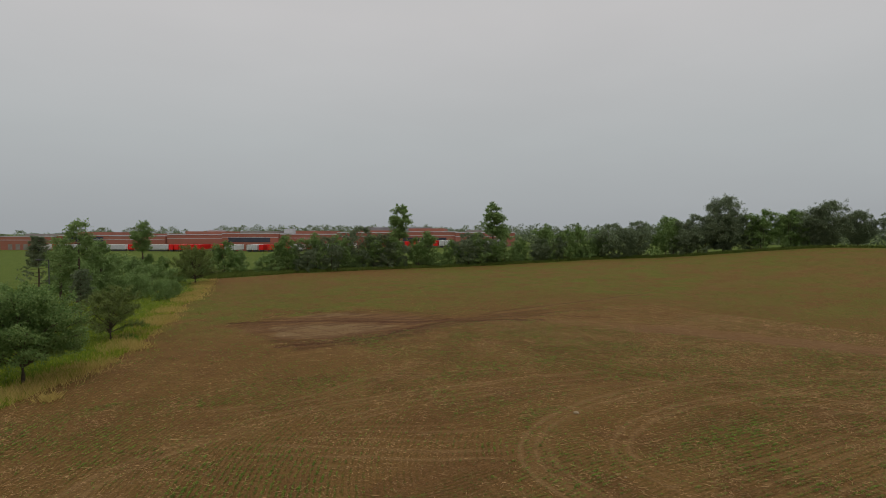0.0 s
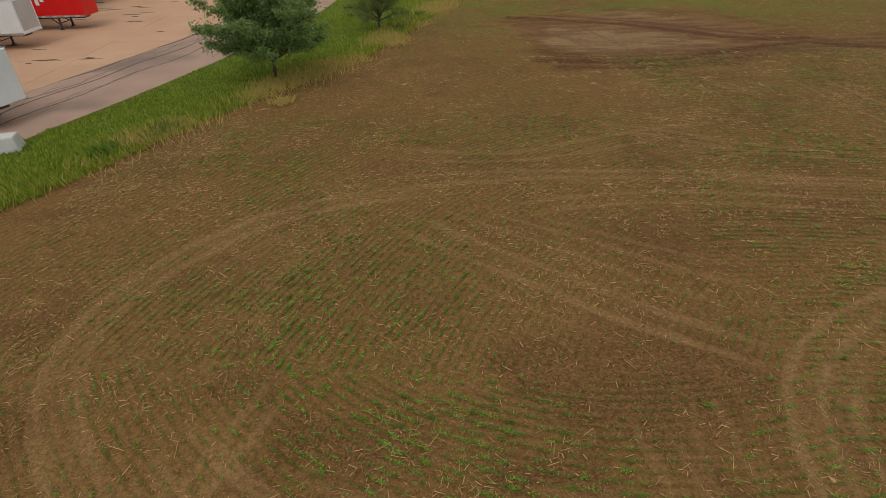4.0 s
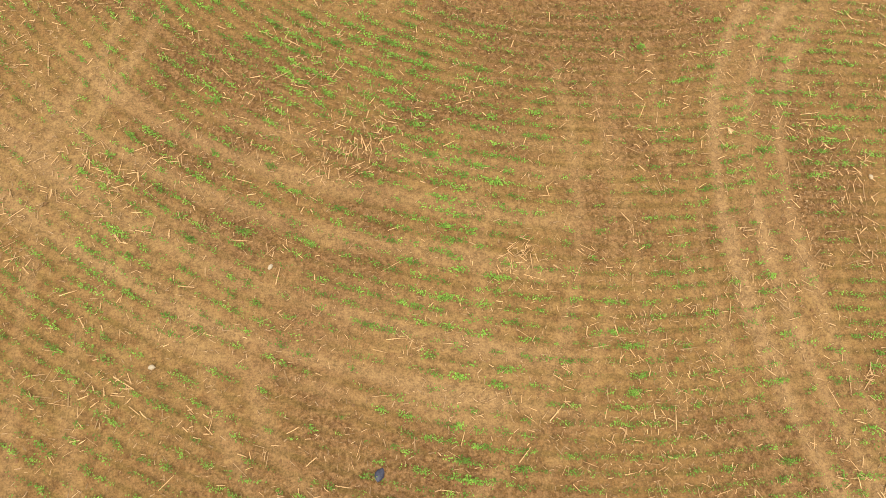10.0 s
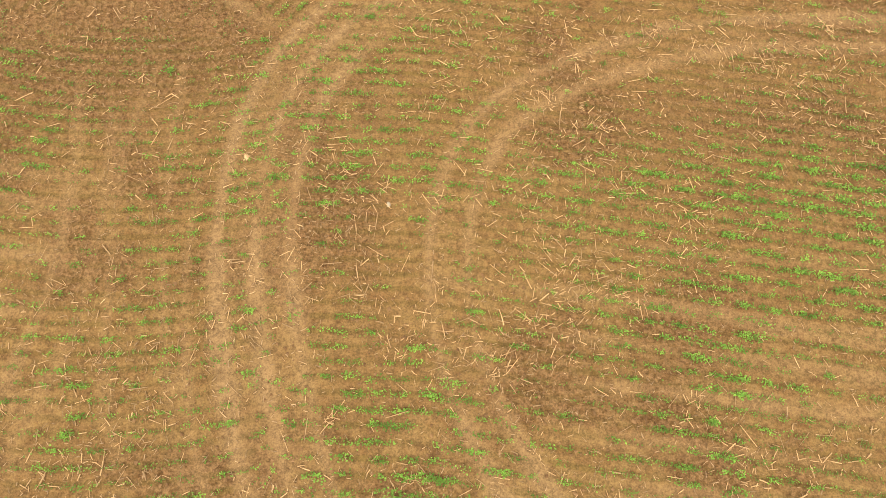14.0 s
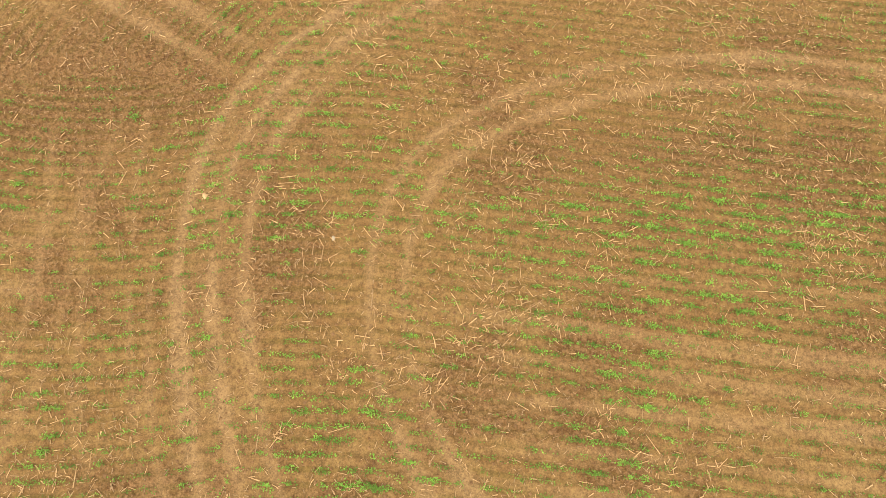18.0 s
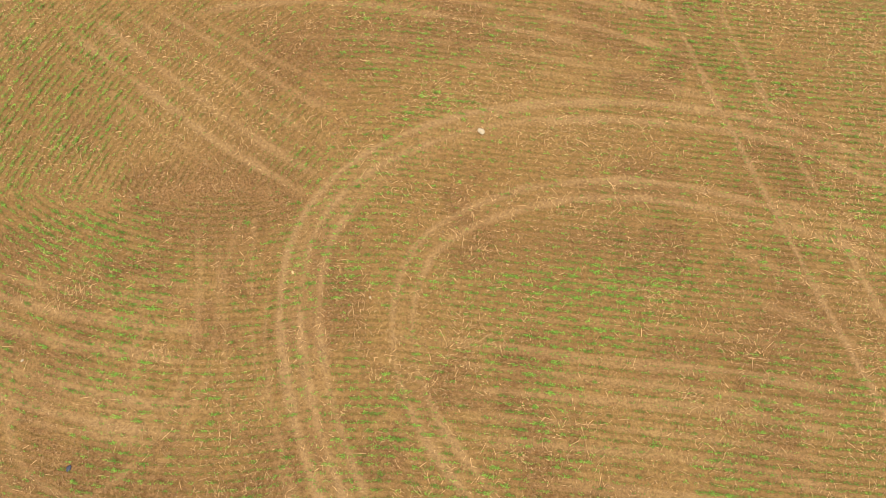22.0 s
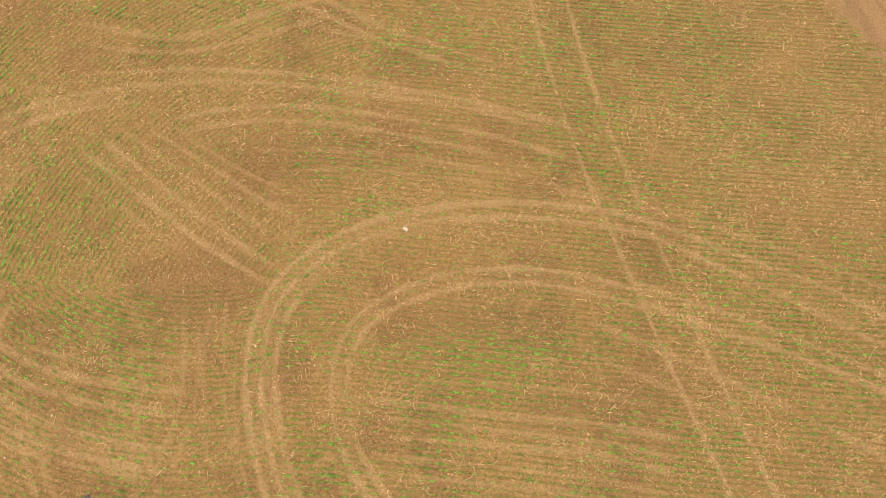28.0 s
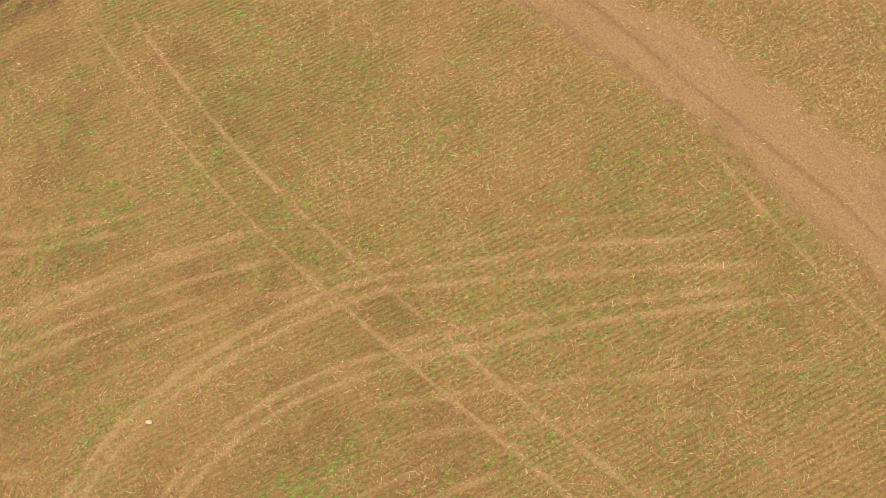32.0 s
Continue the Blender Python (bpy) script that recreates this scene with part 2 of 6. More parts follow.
plinth_mat = surface("plinth_block", (0.42, 0.41, 0.39), (0.52, 0.51, 0.48), 1.0, 0.9, 0.3, 0.05)
roof_mat = surface("roof_membrane", (0.20, 0.205, 0.215), (0.27, 0.275, 0.285), 5.0, 0.8, 0.2, 0.2)
white_paint = surface("white_panel", (0.68, 0.70, 0.70), (0.80, 0.81, 0.80), 2.0, 0.4, 0.05, 0.1)
grey_door = surface("galvanised_panel", (0.42, 0.40, 0.38), (0.50, 0.48, 0.46), 1.5, 0.45, 0.1, 0.1)
red_paint = surface("red_panel", (0.60, 0.012, 0.010), (0.72, 0.02, 0.016), 2.0, 0.35, 0.05, 0.1)
rubber = surface("tyre_rubber", (0.012, 0.012, 0.012), (0.03, 0.03, 0.03), 0.2, 0.8, 0.2, 0.02)
steel = surface("dark_steel", (0.05, 0.05, 0.05), (0.10, 0.10, 0.10), 0.3, 0.5, 0.1, 0.02, metal=0.4)
chrome = surface("bright_steel", (0.55, 0.55, 0.55), (0.70, 0.70, 0.70), 0.3, 0.3, 0.0, 0.02, metal=0.8)
mark_dark = surface("dark_lettering", (0.03, 0.03, 0.035), (0.05, 0.05, 0.055), 0.5, 0.5, 0.0, 0.05)
brick_red = surface("red_brick_wall", (0.29, 0.115, 0.08), (0.36, 0.15, 0.11), 12.0, 0.9, 0.1, 0.5, spec=0.1)
stone_mat = surface("pale_stone", (0.28, 0.215, 0.125), (0.37, 0.295, 0.185), 0.1, 0.8, 0.4, 0.02)


# ---- the field: where rows, wheel tracks and the bare dirt road run ----
def edge_x(y):
    """West edge of the field."""
    return np.interp(y, [-60, -10, 0, 8, 12, 15.5, 22.3, 31.4, 44.2, 61.3, 82.3, 112.5], [-66, -44, -39, -34.3, -32.3, -30.6, -27.0, -21.6, -17.3, -12.7, -5.7, 1.5])


def far_y(x):
    """North edge of the field, turning south in the east."""
    return np.interp(x, [-6, 1.5, 24, 60, 98, 128, 147, 158, 170], [108, 112, 120, 121, 111, 100, 70, 46, -80])


def road_x(y):
    """East edge of the service road."""
    return np.interp(y, [-40, -5, 8, 16.8, 20.1, 25.5, 31.2, 40.3, 50, 58.7, 71, 88.8], [-60, -44.5, -40.5, -38.0, -36.6, -34.8, -33.0, -30.8, -28.6, -27.8, -28.8, -32.5])


def lot_x(y):
    """East edge of the concrete lot."""
    return np.interp(y, [-40, 10, 24.6, 29.7, 41.4, 55, 70, 81, 96], [-62, -47.5, -43.5, -41.7, -38.3, -36.6, -37.2, -39.0, -42.0])


def along(x, y, pts):
    """Distance to a line through a few points."""
    best = np.full(np.shape(x), 1e9)
    for (ax, ay), (bx, by) in zip(pts[:-1], pts[1:]):
        dx, dy = bx - ax, by - ay
        t = np.clip(((x - ax) * dx + (y - ay) * dy) / (dx * dx + dy * dy), 0, 1)
        best = np.minimum(best, np.hypot(x - ax - t * dx, y - ay - t * dy))
    return best


# wheel tracks: each pressed into a lattice over the near field, then looked up
LAT_X, LAT_Y, LAT = -36.0, -26.0, 0.08
TRACK_MAP = np.zeros((1080, 830))
MAP_X, MAP_Y = LAT_X + LAT * np.arange(1080)[:, None], LAT_Y + LAT * np.arange(830)[None, :]
MAP_WOB = (wave(MAP_X, MAP_Y, 1.7, 5) - 0.5) * 0.16 + (wave(MAP_X, MAP_Y, 0.45, 6) - 0.5) * 0.10


def curve_through(pts, n=7):
    """A smooth line through a few points."""
    p = [np.array(q, float) for q in pts]
    p = [2 * p[0] - p[1]] + p + [2 * p[-1] - p[-2]]
    out = []
    for i in range(1, len(p) - 2):
        for t in np.arange(n) / n:
            out.append(0.5 * (2 * p[i] + (p[i + 1] - p[i - 1]) * t + (2 * p[i - 1] - 5 * p[i] + 4 * p[i + 1] - p[i + 2]) * t * t + (3 * p[i] - p[i - 1] - 3 * p[i + 1] + p[i + 2]) * t ** 3))
    return np.array(out + [p[-2]])


def press(half, strength, *pts, side=0.0, fade=2.0):
    """Presses one wheel's line into the soil: its half width, strength, and the points that it runs through; side shifts it to its left."""
    line = curve_through(pts)
    if side:
        d = np.gradient(line, axis=0)
        d = d / np.linalg.norm(d, axis=1, keepdims=True)
        line = line + side * np.stack([-d[:, 1], d[:, 0]], 1)
    i0, j0 = np.clip(((line.min(0) - 1.5 - (LAT_X, LAT_Y)) / LAT).astype(int), 0, (1078, 828))
    i1, j1 = np.clip(((line.max(0) + 1.5 - (LAT_X, LAT_Y)) / LAT).astype(int), 2, (1079, 829))
    x, y = np.broadcast_arrays(MAP_X[i0:i1], MAP_Y[:, j0:j1])
    best, run, at = np.full(x.shape, 1e9), np.zeros(x.shape), 0.0
    for (ax, ay), (bx, by) in zip(line[:-1], line[1:]):
        dx, dy = bx - ax, by - ay
        ln = math.hypot(dx, dy) + 1e-9
        t = np.clip(((x - ax) * dx + (y - ay) * dy) / (ln * ln), 0, 1)
        dist = np.hypot(x - ax - t * dx, y - ay - t * dy)
        run = np.where(dist < best, at + t * ln, run)
        best = np.minimum(best, dist)
        at += ln
    ends = smooth((run + 0.3) / fade) * smooth((at - run + 0.3) / fade)
    value = strength * ends * smooth((half * 1.25 - best + MAP_WOB[i0:i1, j0:j1]) / (half * 1.05))
    TRACK_MAP[i0:i1, j0:j1] = np.maximum(TRACK_MAP[i0:i1, j0:j1], value)


def pair(half, strength, gap, *pts, fade=2.0):
    """Two wheels abreast."""
    press(half, strength, *pts, side=gap / 2, fade=fade)
    press(half, strength, *pts, side=-gap / 2, fade=fade)


# the large turn in the middle of the field: three lines and a broad faint band under them
RING = ((-4.4, -17.0), (-5.5, -14.6), (-6.4, -12.4), (-7.1, -10.0), (-7.4, -7.4), (-7.1, -5.0), (-6.2, -3.2), (-4.6, -1.7), (-2.2, -0.5), (0.6, 0.3), (4.4, 0.8))
press(1.35, 0.26, *RING, fade=4)
press(0.20, 0.70, *RING, fade=3)
press(0.23, 0.76, *RING, side=0.78, fade=3)
press(0.18, 0.62, *RING[:8], side=-0.72, fade=3)
press(0.18, 0.40, (-7.0, -15.4), (-8.2, -12.8), (-8.9, -10.2), (-9.25, -7.4), (-9.35, -4.2), (-9.1, -2.4))
press(0.20, 0.42, (-6.6, -16.4), (-7.4, -14.0), (-8.3, -11.4), (-8.7, -8.6), (-8.6, -5.6))
# its run-out to the dirt road
press(0.26, 0.62, (-2.0, -0.1), (1.0, 0.9), (4.2, 1.35), (8.6, 1.2), (13.4, 0.2), (17.5, -1.6), (22.1, -3.5), (26.4, -5.8), (31.6, -8.6), fade=4)
press(0.26, 0.58, (0.6, 0.3), (4.6, 0.55), (8.5, 0.3), (12.8, -0.5), (16.9, -2.4), (21.3, -4.7), (25.6, -7.1), (31.4, -10.4), fade=3)
press(0.22, 0.36, (6.0, 2.2), (12.0, 1.4), (18.0, -0.6), (24.0, -3.0), (31.8, -6.8), fade=4)
press(0.9, 0.18, (6.0, 0.8), (13.0, -0.2), (19.5, -3.2), (26.0, -6.4), (31.5, -9.5), fade=4)
# the smaller turn inside it
INNER = ((0.4, -15.6), (-1.4, -13.6), (-2.6, -11.8), (-3.35, -9.8), (-3.45, -7.8), (-3.0, -6.0), (-1.9, -4.6), (0.4, -3.45), (3.4, -2.75), (7.0, -2.75), (10.6, -3.5), (14.0, -4.7))
press(0.7, 0.20, *INNER, fade=4)
press(0.22, 0.66, *INNER, side=0.38, fade=3)
press(0.22, 0.62, *INNER, side=-0.42, fade=3)
press(0.26, 0.56, (12.0, -4.0), (15.0, -5.3), (19.4, -6.9), (23.7, -8.7), (28.8, -11.2), (32.0, -12.9))
press(0.26, 0.50, (11.6, -3.0), (15.5, -4.5), (20.0, -6.2), (24.5, -8.2), (29.5, -10.6))
press(0.30, 0.40, (9.0, -5.0), (14.0, -7.2), (20.0, -10.2), (26.0, -13.4), (31.0, -16.0))
press(0.24, 0.34, (8.0, -6.2), (13.0, -8.6), (19.0, -11.8), (25.0, -15.0))
# passes from the ring eastwards, south of the lush strip
press(0.24, 0.50, (-5.4, -8.6), (-2.9, -8.75), (0.7, -9.2), (5.1, -9.9), (9.6, -10.4), (15.0, -11.6), fade=3)
press(0.22, 0.42, (-3.4, -9.5), (2.1, -10.25), (9.2, -11.2), (14.5, -12.4), fade=3)
press(0.24, 0.48, (-2.8, -10.55), (0.6, -10.85), (4.8, -11.35), (9.1, -11.8), (14.5, -13.2), fade=3)
press(0.22, 0.40, (-2.2, -11.6), (1.9, -11.95), (8.8, -12.9), (14.0, -14.2), fade=3)
press(0.28, 0.42, (-1.6, -12.6), (1.9, -12.8), (8.6, -13.7), (14.5, -15.4), fade=3)
press(0.28, 0.42, (0.2, -14.0), (5.5, -14.6), (12.0, -15.8), (18.0, -17.6), fade=3)
press(0.30, 0.40, (1.2, -15.8), (7.0, -16.5), (14.0, -18.2), fade=3)
press(0.20, 0.30, (-2.4, -7.9), (2.0, -8.15), (8.0, -8.7), (14.0, -9.9), fade=3)
# the sprayer's two straight tramlines
press(0.17, 0.70, (6.4, 26.0), (7.2, 18.0), (8.3, 10.6), (9.6, 4.9), (11.4, -1.0), (13.6, -7.6), (16.0, -14.4), (18.4, -22.0), fade=6)
press(0.17, 0.64, (8.6, 26.0), (9.4, 18.0), (10.5, 10.8), (12.0, 4.6), (13.8, -1.2), (16.0, -8.0), (18.4, -14.9), (20.8, -22.0), fade=6)
# passes running down to the ring from the north-west
press(0.24, 0.66, (-18.2, 5.2), (-16.9, 4.1), (-13.6, 1.55), (-10.6, -0.75), (-7.0, -3.0))
press(0.24, 0.62, (-17.2, 5.8), (-15.8, 4.7), (-12.5, 2.05), (-9.6, -0.2), (-6.4, -2.3))
press(0.20, 0.46, (-16.2, 6.4), (-14.6, 5.2), (-11.6, 3.0), (-8.8, 0.9), (-6.6, -0.4))
press(0.20, 0.46, (-14.8, 6.4), (-12.9, 5.2), (-10.2, 3.4), (-7.7, 1.7), (-5.4, 0.7))
press(0.17, 0.38, (-18.8, 4.2), (-16.0, 2.1), (-13.0, -0.3), (-10.4, -2.0))
press(0.17, 0.38, (-13.6, 6.6), (-11.2, 4.9), (-8.4, 3.2), (-5.2, 1.6))
press(0.9, 0.18, (-17.0, 5.2), (-12.8, 1.8), (-8.0, -1.8))
# headland passes across the north
press(0.24, 0.56, (-20.0, 9.6), (-16.6, 9.6), (-11.0, 9.75), (-5.4, 9.25), (0.7, 8.2), (7.2, 6.6), (12.0, 4.9), fade=4)
press(0.24, 0.52, (-19.0, 8.7), (-15.6, 8.75), (-10.0, 8.95), (-3.6, 8.35), (4.5, 6.9), (9.0, 5.4), fade=4)
press(0.22, 0.56, (-14.4, 6.2), (-11.4, 7.0), (-7.4, 7.4), (-2.2, 6.9), (5.6, 5.2), (10.6, 3.4), fade=3)
press(0.22, 0.52, (-13.6, 5.5), (-10.8, 6.2), (-7.2, 6.5), (-2.0, 5.9), (6.0, 4.0), fade=3)
press(0.22, 0.34, (-9.6, 4.6), (-5.0, 4.7), (0.0, 4.2), (6.4, 2.9), (12.0, 1.0), fade=3)
press(0.20, 0.28, (-8.8, 3.3), (-2.4, 3.5), (5.9, 2.3), fade=3)
press(1.3, 0.16, (-17.0, 9.1), (-10.0, 9.2), (-3.0, 8.7), (6.0, 6.4), fade=4)
press(0.30, 0.50, (-19.5, 13.0), (-16.9, 12.4), (-13.1, 11.8), (-9.8, 12.9), (-5.1, 14.4), (-1.0, 15.6))
press(0.26, 0.42, (-19.0, 11.6), (-15.5, 11.0), (-12.0, 11.0), (-8.0, 12.1), (-3.6, 13.4))
pair(0.22, 0.44, 0.9, (-9.2, 15.4), (-5.4, 14.2), (-1.4, 12.1), (2.8, 10.4), (7.0, 8.9), fade=3)
press(0.22, 0.36, (-5.7, 12.5), (-1.7, 11.6), (2.4, 10.2), (6.0, 8.6))
# the loop in the west, drawn out to a long sweep
LOOP = ((-13.5, 8.4), (-17.6, 7.9), (-21.2, 6.9), (-24.4, 4.6), (-26.4, 1.4), (-26.8, -1.4), (-26.0, -3.6), (-24.5, -5.6), (-22.4, -7.5), (-20.2, -8.9), (-18.0, -10.0), (-15.2, -10.85), (-12.5, -11.4), (-9.4, -11.9))
press(0.9, 0.26, *LOOP, fade=4)
press(0.26, 0.58, *LOOP, side=0.48, fade=4)
press(0.26, 0.62, *LOOP, side=-0.48, fade=4)
press(1.0, 0.30, (-24.6, -4.4), (-23.0, -6.4), (-20.6, -8.2), (-17.8, -9.4), (-14.6, -10.2), (-11.4, -10.6), fade=3)
press(0.30, 0.50, (-23.6, -4.0), (-22.2, -5.8), (-19.9, -7.2), (-16.9, -8.4), (-13.6, -9.0), (-10.2, -9.6), fade=3)
press(0.30, 0.54, (-23.0, -3.4), (-21.4, -5.1), (-19.0, -6.6), (-16.2, -7.5), (-13.0, -8.0), (-9.6, -8.6), fade=3)
press(0.22, 0.40, (-20.0, -5.6), (-17.1, -6.4), (-14.6, -6.8), (-12.1, -7.1), (-9.8, -7.5))
press(0.26, 0.44, (-22.2, -8.6), (-19.6, -10.4), (-16.8, -11.4), (-14.0, -12.0), (-11.0, -12.6), fade=3)
press(0.20, 0.36, (-14.6, -6.0), (-11.9, -6.45), (-9.6, -6.7))
press(0.17, 0.30, (-22.9, -2.0), (-23.0, 0.9), (-22.0, 3.0), (-20.4, 4.6), (-18.4, 5.3))
press(0.17, 0.34, (-21.3, -2.2), (-21.9, 0.9), (-21.2, 3.1), (-19.6, 4.2))
press(0.17, 0.28, (-24.2, -1.2), (-24.4, 1.4), (-23.0, 3.8), (-21.0, 5.6))
pair(0.17, 0.46, 0.66, (-20.3, -2.6), (-21.0, -4.4), (-21.7, -6.0), (-21.9, -7.6), fade=1)
press(0.22, 0.44, (-21.9, -7.4), (-22.0, -9.4), (-21.9, -11.6), (-21.4, -14.2), (-20.6, -16.6))
press(0.22, 0.40, (-21.0, -8.6), (-20.9, -11.4), (-20.4, -14.0), (-19.8, -16.6))
# the small narrow loop within it
HAIRPIN = ((-17.9, -9.2), (-17.7, -11.3), (-16.7, -13.1), (-14.8, -14.0), (-13.1, -13.0), (-12.1, -11.4), (-11.4, -9.2), (-11.3, -6.3), (-11.8, -3.4))
press(0.20, 0.46, *HAIRPIN)
press(0.18, 0.40, *HAIRPIN, side=-0.72)
press(0.20, 0.36, (-9.0, -13.2), (-9.9, -11.0), (-10.2, -8.3), (-10.3, -5.6), (-9.6, -2.9))
press(0.20, 0.34, (-13.8, -5.6), (-13.4, -8.2), (-13.6, -11.4), (-14.4, -12.8))
# beside the dirt road
press(0.20, 0.62, (32.4, -3.0), (32.45, -6.0), (32.6, -9.9), (32.9, -13.6), (33.4, -17.5))
press(0.12, 0.70, (29.4, 14.0), (31.8, 9.4), (33.4, 6.0), (34.5, 1.7), (35.1, -2.5), (35.8, -6.3), (36.4, -10.0), (36.9, -14.0), (37.4, -20.0))
TRACK_MAP *= 0.54 + 0.38 * wave(MAP_X, MAP_Y, 0.7, 2) + 0.22 * wave(MAP_X, MAP_Y, 2.6, 4)
ROAD = [(38.6, -30), (37.4, -15), (36.7, -8.5), (35.5, -3), (33.9, 2.5), (32.0, 8), (29.2, 14.7), (26, 21), (21, 29.5), (10, 32), (0, 34)]


def tracks(x, y):
    """Strength in 0..1 of the pale, pressed wheel tracks."""
    u, v = np.clip((np.asarray(x) - LAT_X) / LAT, 0, 1078.9), np.clip((np.asarray(y) - LAT_Y) / LAT, 0, 828.9)
    i, j = u.astype(int), v.astype(int)
    a, b = u - i, v - j
    return (TRACK_MAP[i, j] * (1 - a) + TRACK_MAP[i + 1, j] * a) * (1 - b) + (TRACK_MAP[i, j + 1] * (1 - a) + TRACK_MAP[i + 1, j + 1] * a) * b


def dirt(x, y):
    """Strength of the bare brown dirt road and the bare patch that it leads to."""
    wob = (wave(x, y, 3.0, 8) - 0.5) * 1.6 + (wave(x, y, 0.7, 9) - 0.5) * 0.5
    d = along(x, y, ROAD)
    m = smooth((3.2 - d + 0.7 * wob + 1.3 * (wave(x, y, 0.35, 19) - 0.5)) / 1.3) * (0.45 + 0.55 * smooth((24 - y) / 12))
    e = np.hypot((x - 1.5) / 11.5, (y - 37 + 0.12 * x) / 9.5)
    m = np.maximum(m, 0.9 * smooth((1.0 - e + 0.12 * wob) / 0.25))
    d2 = along(x, y, [(14, 33), (24, 33.5), (36, 36), (60, 37), (95, 34)])
    return np.maximum(m, 0.4 * smooth((1.4 - d2 + wob) / 1.2))


def inside(x, y, pts):
    """Signed distance to a closed outline, positive within."""
    d = along(x, y, pts + pts[:1])
    odd = np.zeros(np.shape(x), bool)
    for (ax, ay), (bx, by) in zip(pts, pts[1:] + pts[:1]):
        odd ^= ((ay > y) != (by > y)) & (x < ax + (bx - ax) * (y - ay) / (by - ay + 1e-9))
    return np.where(odd, d, -d)


def crusted(x, y):
    """The pale dry crust inside the bare patch, crossed by dark ruts."""
    wob = (wave(x, y, 2.0, 4) - 0.5) * 1.6 + (wave(x, y, 0.6, 14) - 0.5) * 1.0
    m = smooth((inside(x, y, [(-6.2, 40.2), (-7.7, 33), (-6.2, 30.5), (0.2, 30.5), (4.3, 30.9), (7.4, 32.2), (4.5, 36.3), (0.5, 39.3)]) + 0.6 * wob) / 0.9)
    m = np.maximum(m, 0.7 * smooth((inside(x, y, [(-1.6, 45.0), (2.9, 47.8), (9.2, 42.6), (5.0, 41.3)]) + wob) / 1.2))
    return m * (0.4 + 0.45 * wave(x, y, 1.3, 24) + 0.35 * wave(x, y * 3, 1.0, 25))


RUTS = []


def rut(half, strength, *pts):
    RUTS.append((half, strength, list(pts)))


rut(0.6, 1.0, (-9.0, 44.6), (-7.2, 44.4), (-2.4, 41.9), (0.8, 40.4), (4.0, 38.0), (7.7, 34.6), (10.5, 33.4), (14, 33.4))
rut(0.35, 0.7, (-2, 43.9), (4, 40.4), (9.5, 36), (13, 32.6))
rut(0.45, 0.7, (-7.0, 29.6), (-1, 29.3), (4.2, 29.4), (11, 30.2), (20, 31.6), (27, 28.6), (31.5, 23))
rut(0.7, 1.0, (-8.4, 28.4), (-2.0, 27.8), (2.0, 28.2), (4.9, 29.5), (9.0, 31.0), (12.9, 32.0), (18.7, 29.8), (23.0, 27.0))
rut(0.4, 0.8, (-7.6, 26.8), (-2.0, 26.2), (3.0, 26.8), (8.0, 29.0))
rut(0.5, 0.7, (12, 32.6), (18, 31.6), (26, 30.6), (36, 29.0))
rut(0.35, 0.8, (-6.6, 45.8), (-1.0, 43.4), (4.6, 39.8), (9.0, 35.8), (13.5, 34.6))
rut(0.22, 0.7, (-6.2, 30.4), (4.0, 30.3), (10, 31.2))
rut(0.3, 0.7, (8, 33.4), (13, 32.4), (22, 33.0), (30, 33))
rut(0.12, 0.4, (-4, 33.5), (0, 33.2), (5, 33.8))
rut(0.2, 0.45, (-5.4, 38), (-4.8, 34), (-3.8, 31))
rut(0.4, 0.25, (-8.6, 40), (-8.8, 35), (-8.0, 30.6), (-5, 28.0), (4, 27.7), (13, 29))
rut(0.22, 0.45, (-3.2, 41), (-2.2, 36), (-1.0, 31))
rut(0.14, 0.34, (37.2, -20), (36.6, -14), (36.1, -9.3), (35.0, -4.7), (33.8, 1.1), (32.6, 7.2), (31.0, 10.7), (28.6, 15))
rut(0.35, 0.22, (35.2, -18), (34.2, -10), (33.2, -3), (31.4, 3.6), (29.4, 9.6), (27, 15))
rut(0.35, 0.5, (-6, 46.4), (2, 49.2), (10, 44.8), (15, 38))
rut(0.35, 0.7, (22, 35), (40, 36.2), (60, 38))


def ruts(x, y):
    """Dark wet ruts."""
    wob = (wave(x, y, 2.4, 1) - 0.5) * 0.7 + (wave(x, y, 0.5, 16) - 0.5) * 0.6
    m = np.zeros(np.shape(x))
    for w, s, pts in RUTS:
        m = np.maximum(m, s * smooth((w * 1.2 - along(x, y, pts) + wob * w) / (w * 0.6)))
    return np.maximum(m, dug(x, y) * (0.12 + 0.46 * smooth((wave(x * 0.25 + 0.2 * y, y, 0.55, 33) - 0.42) / 0.25)))


def dug(x, y):
    """The churned reddish soil round the bare patch."""
    wob = (wave(x, y, 3.0, 31) - 0.5) * 3 + (wave(x, y, 0.8, 32) - 0.5) * 1.4
    return smooth((inside(x, y, [(-9, 25.6), (-9.5, 45.5), (3, 48.6), (12, 43), (18, 35.6), (38, 33), (38, 30), (22, 27.5), (9, 26), (0, 24.8)]) + wob) / 2.0)


ROW = 0.29


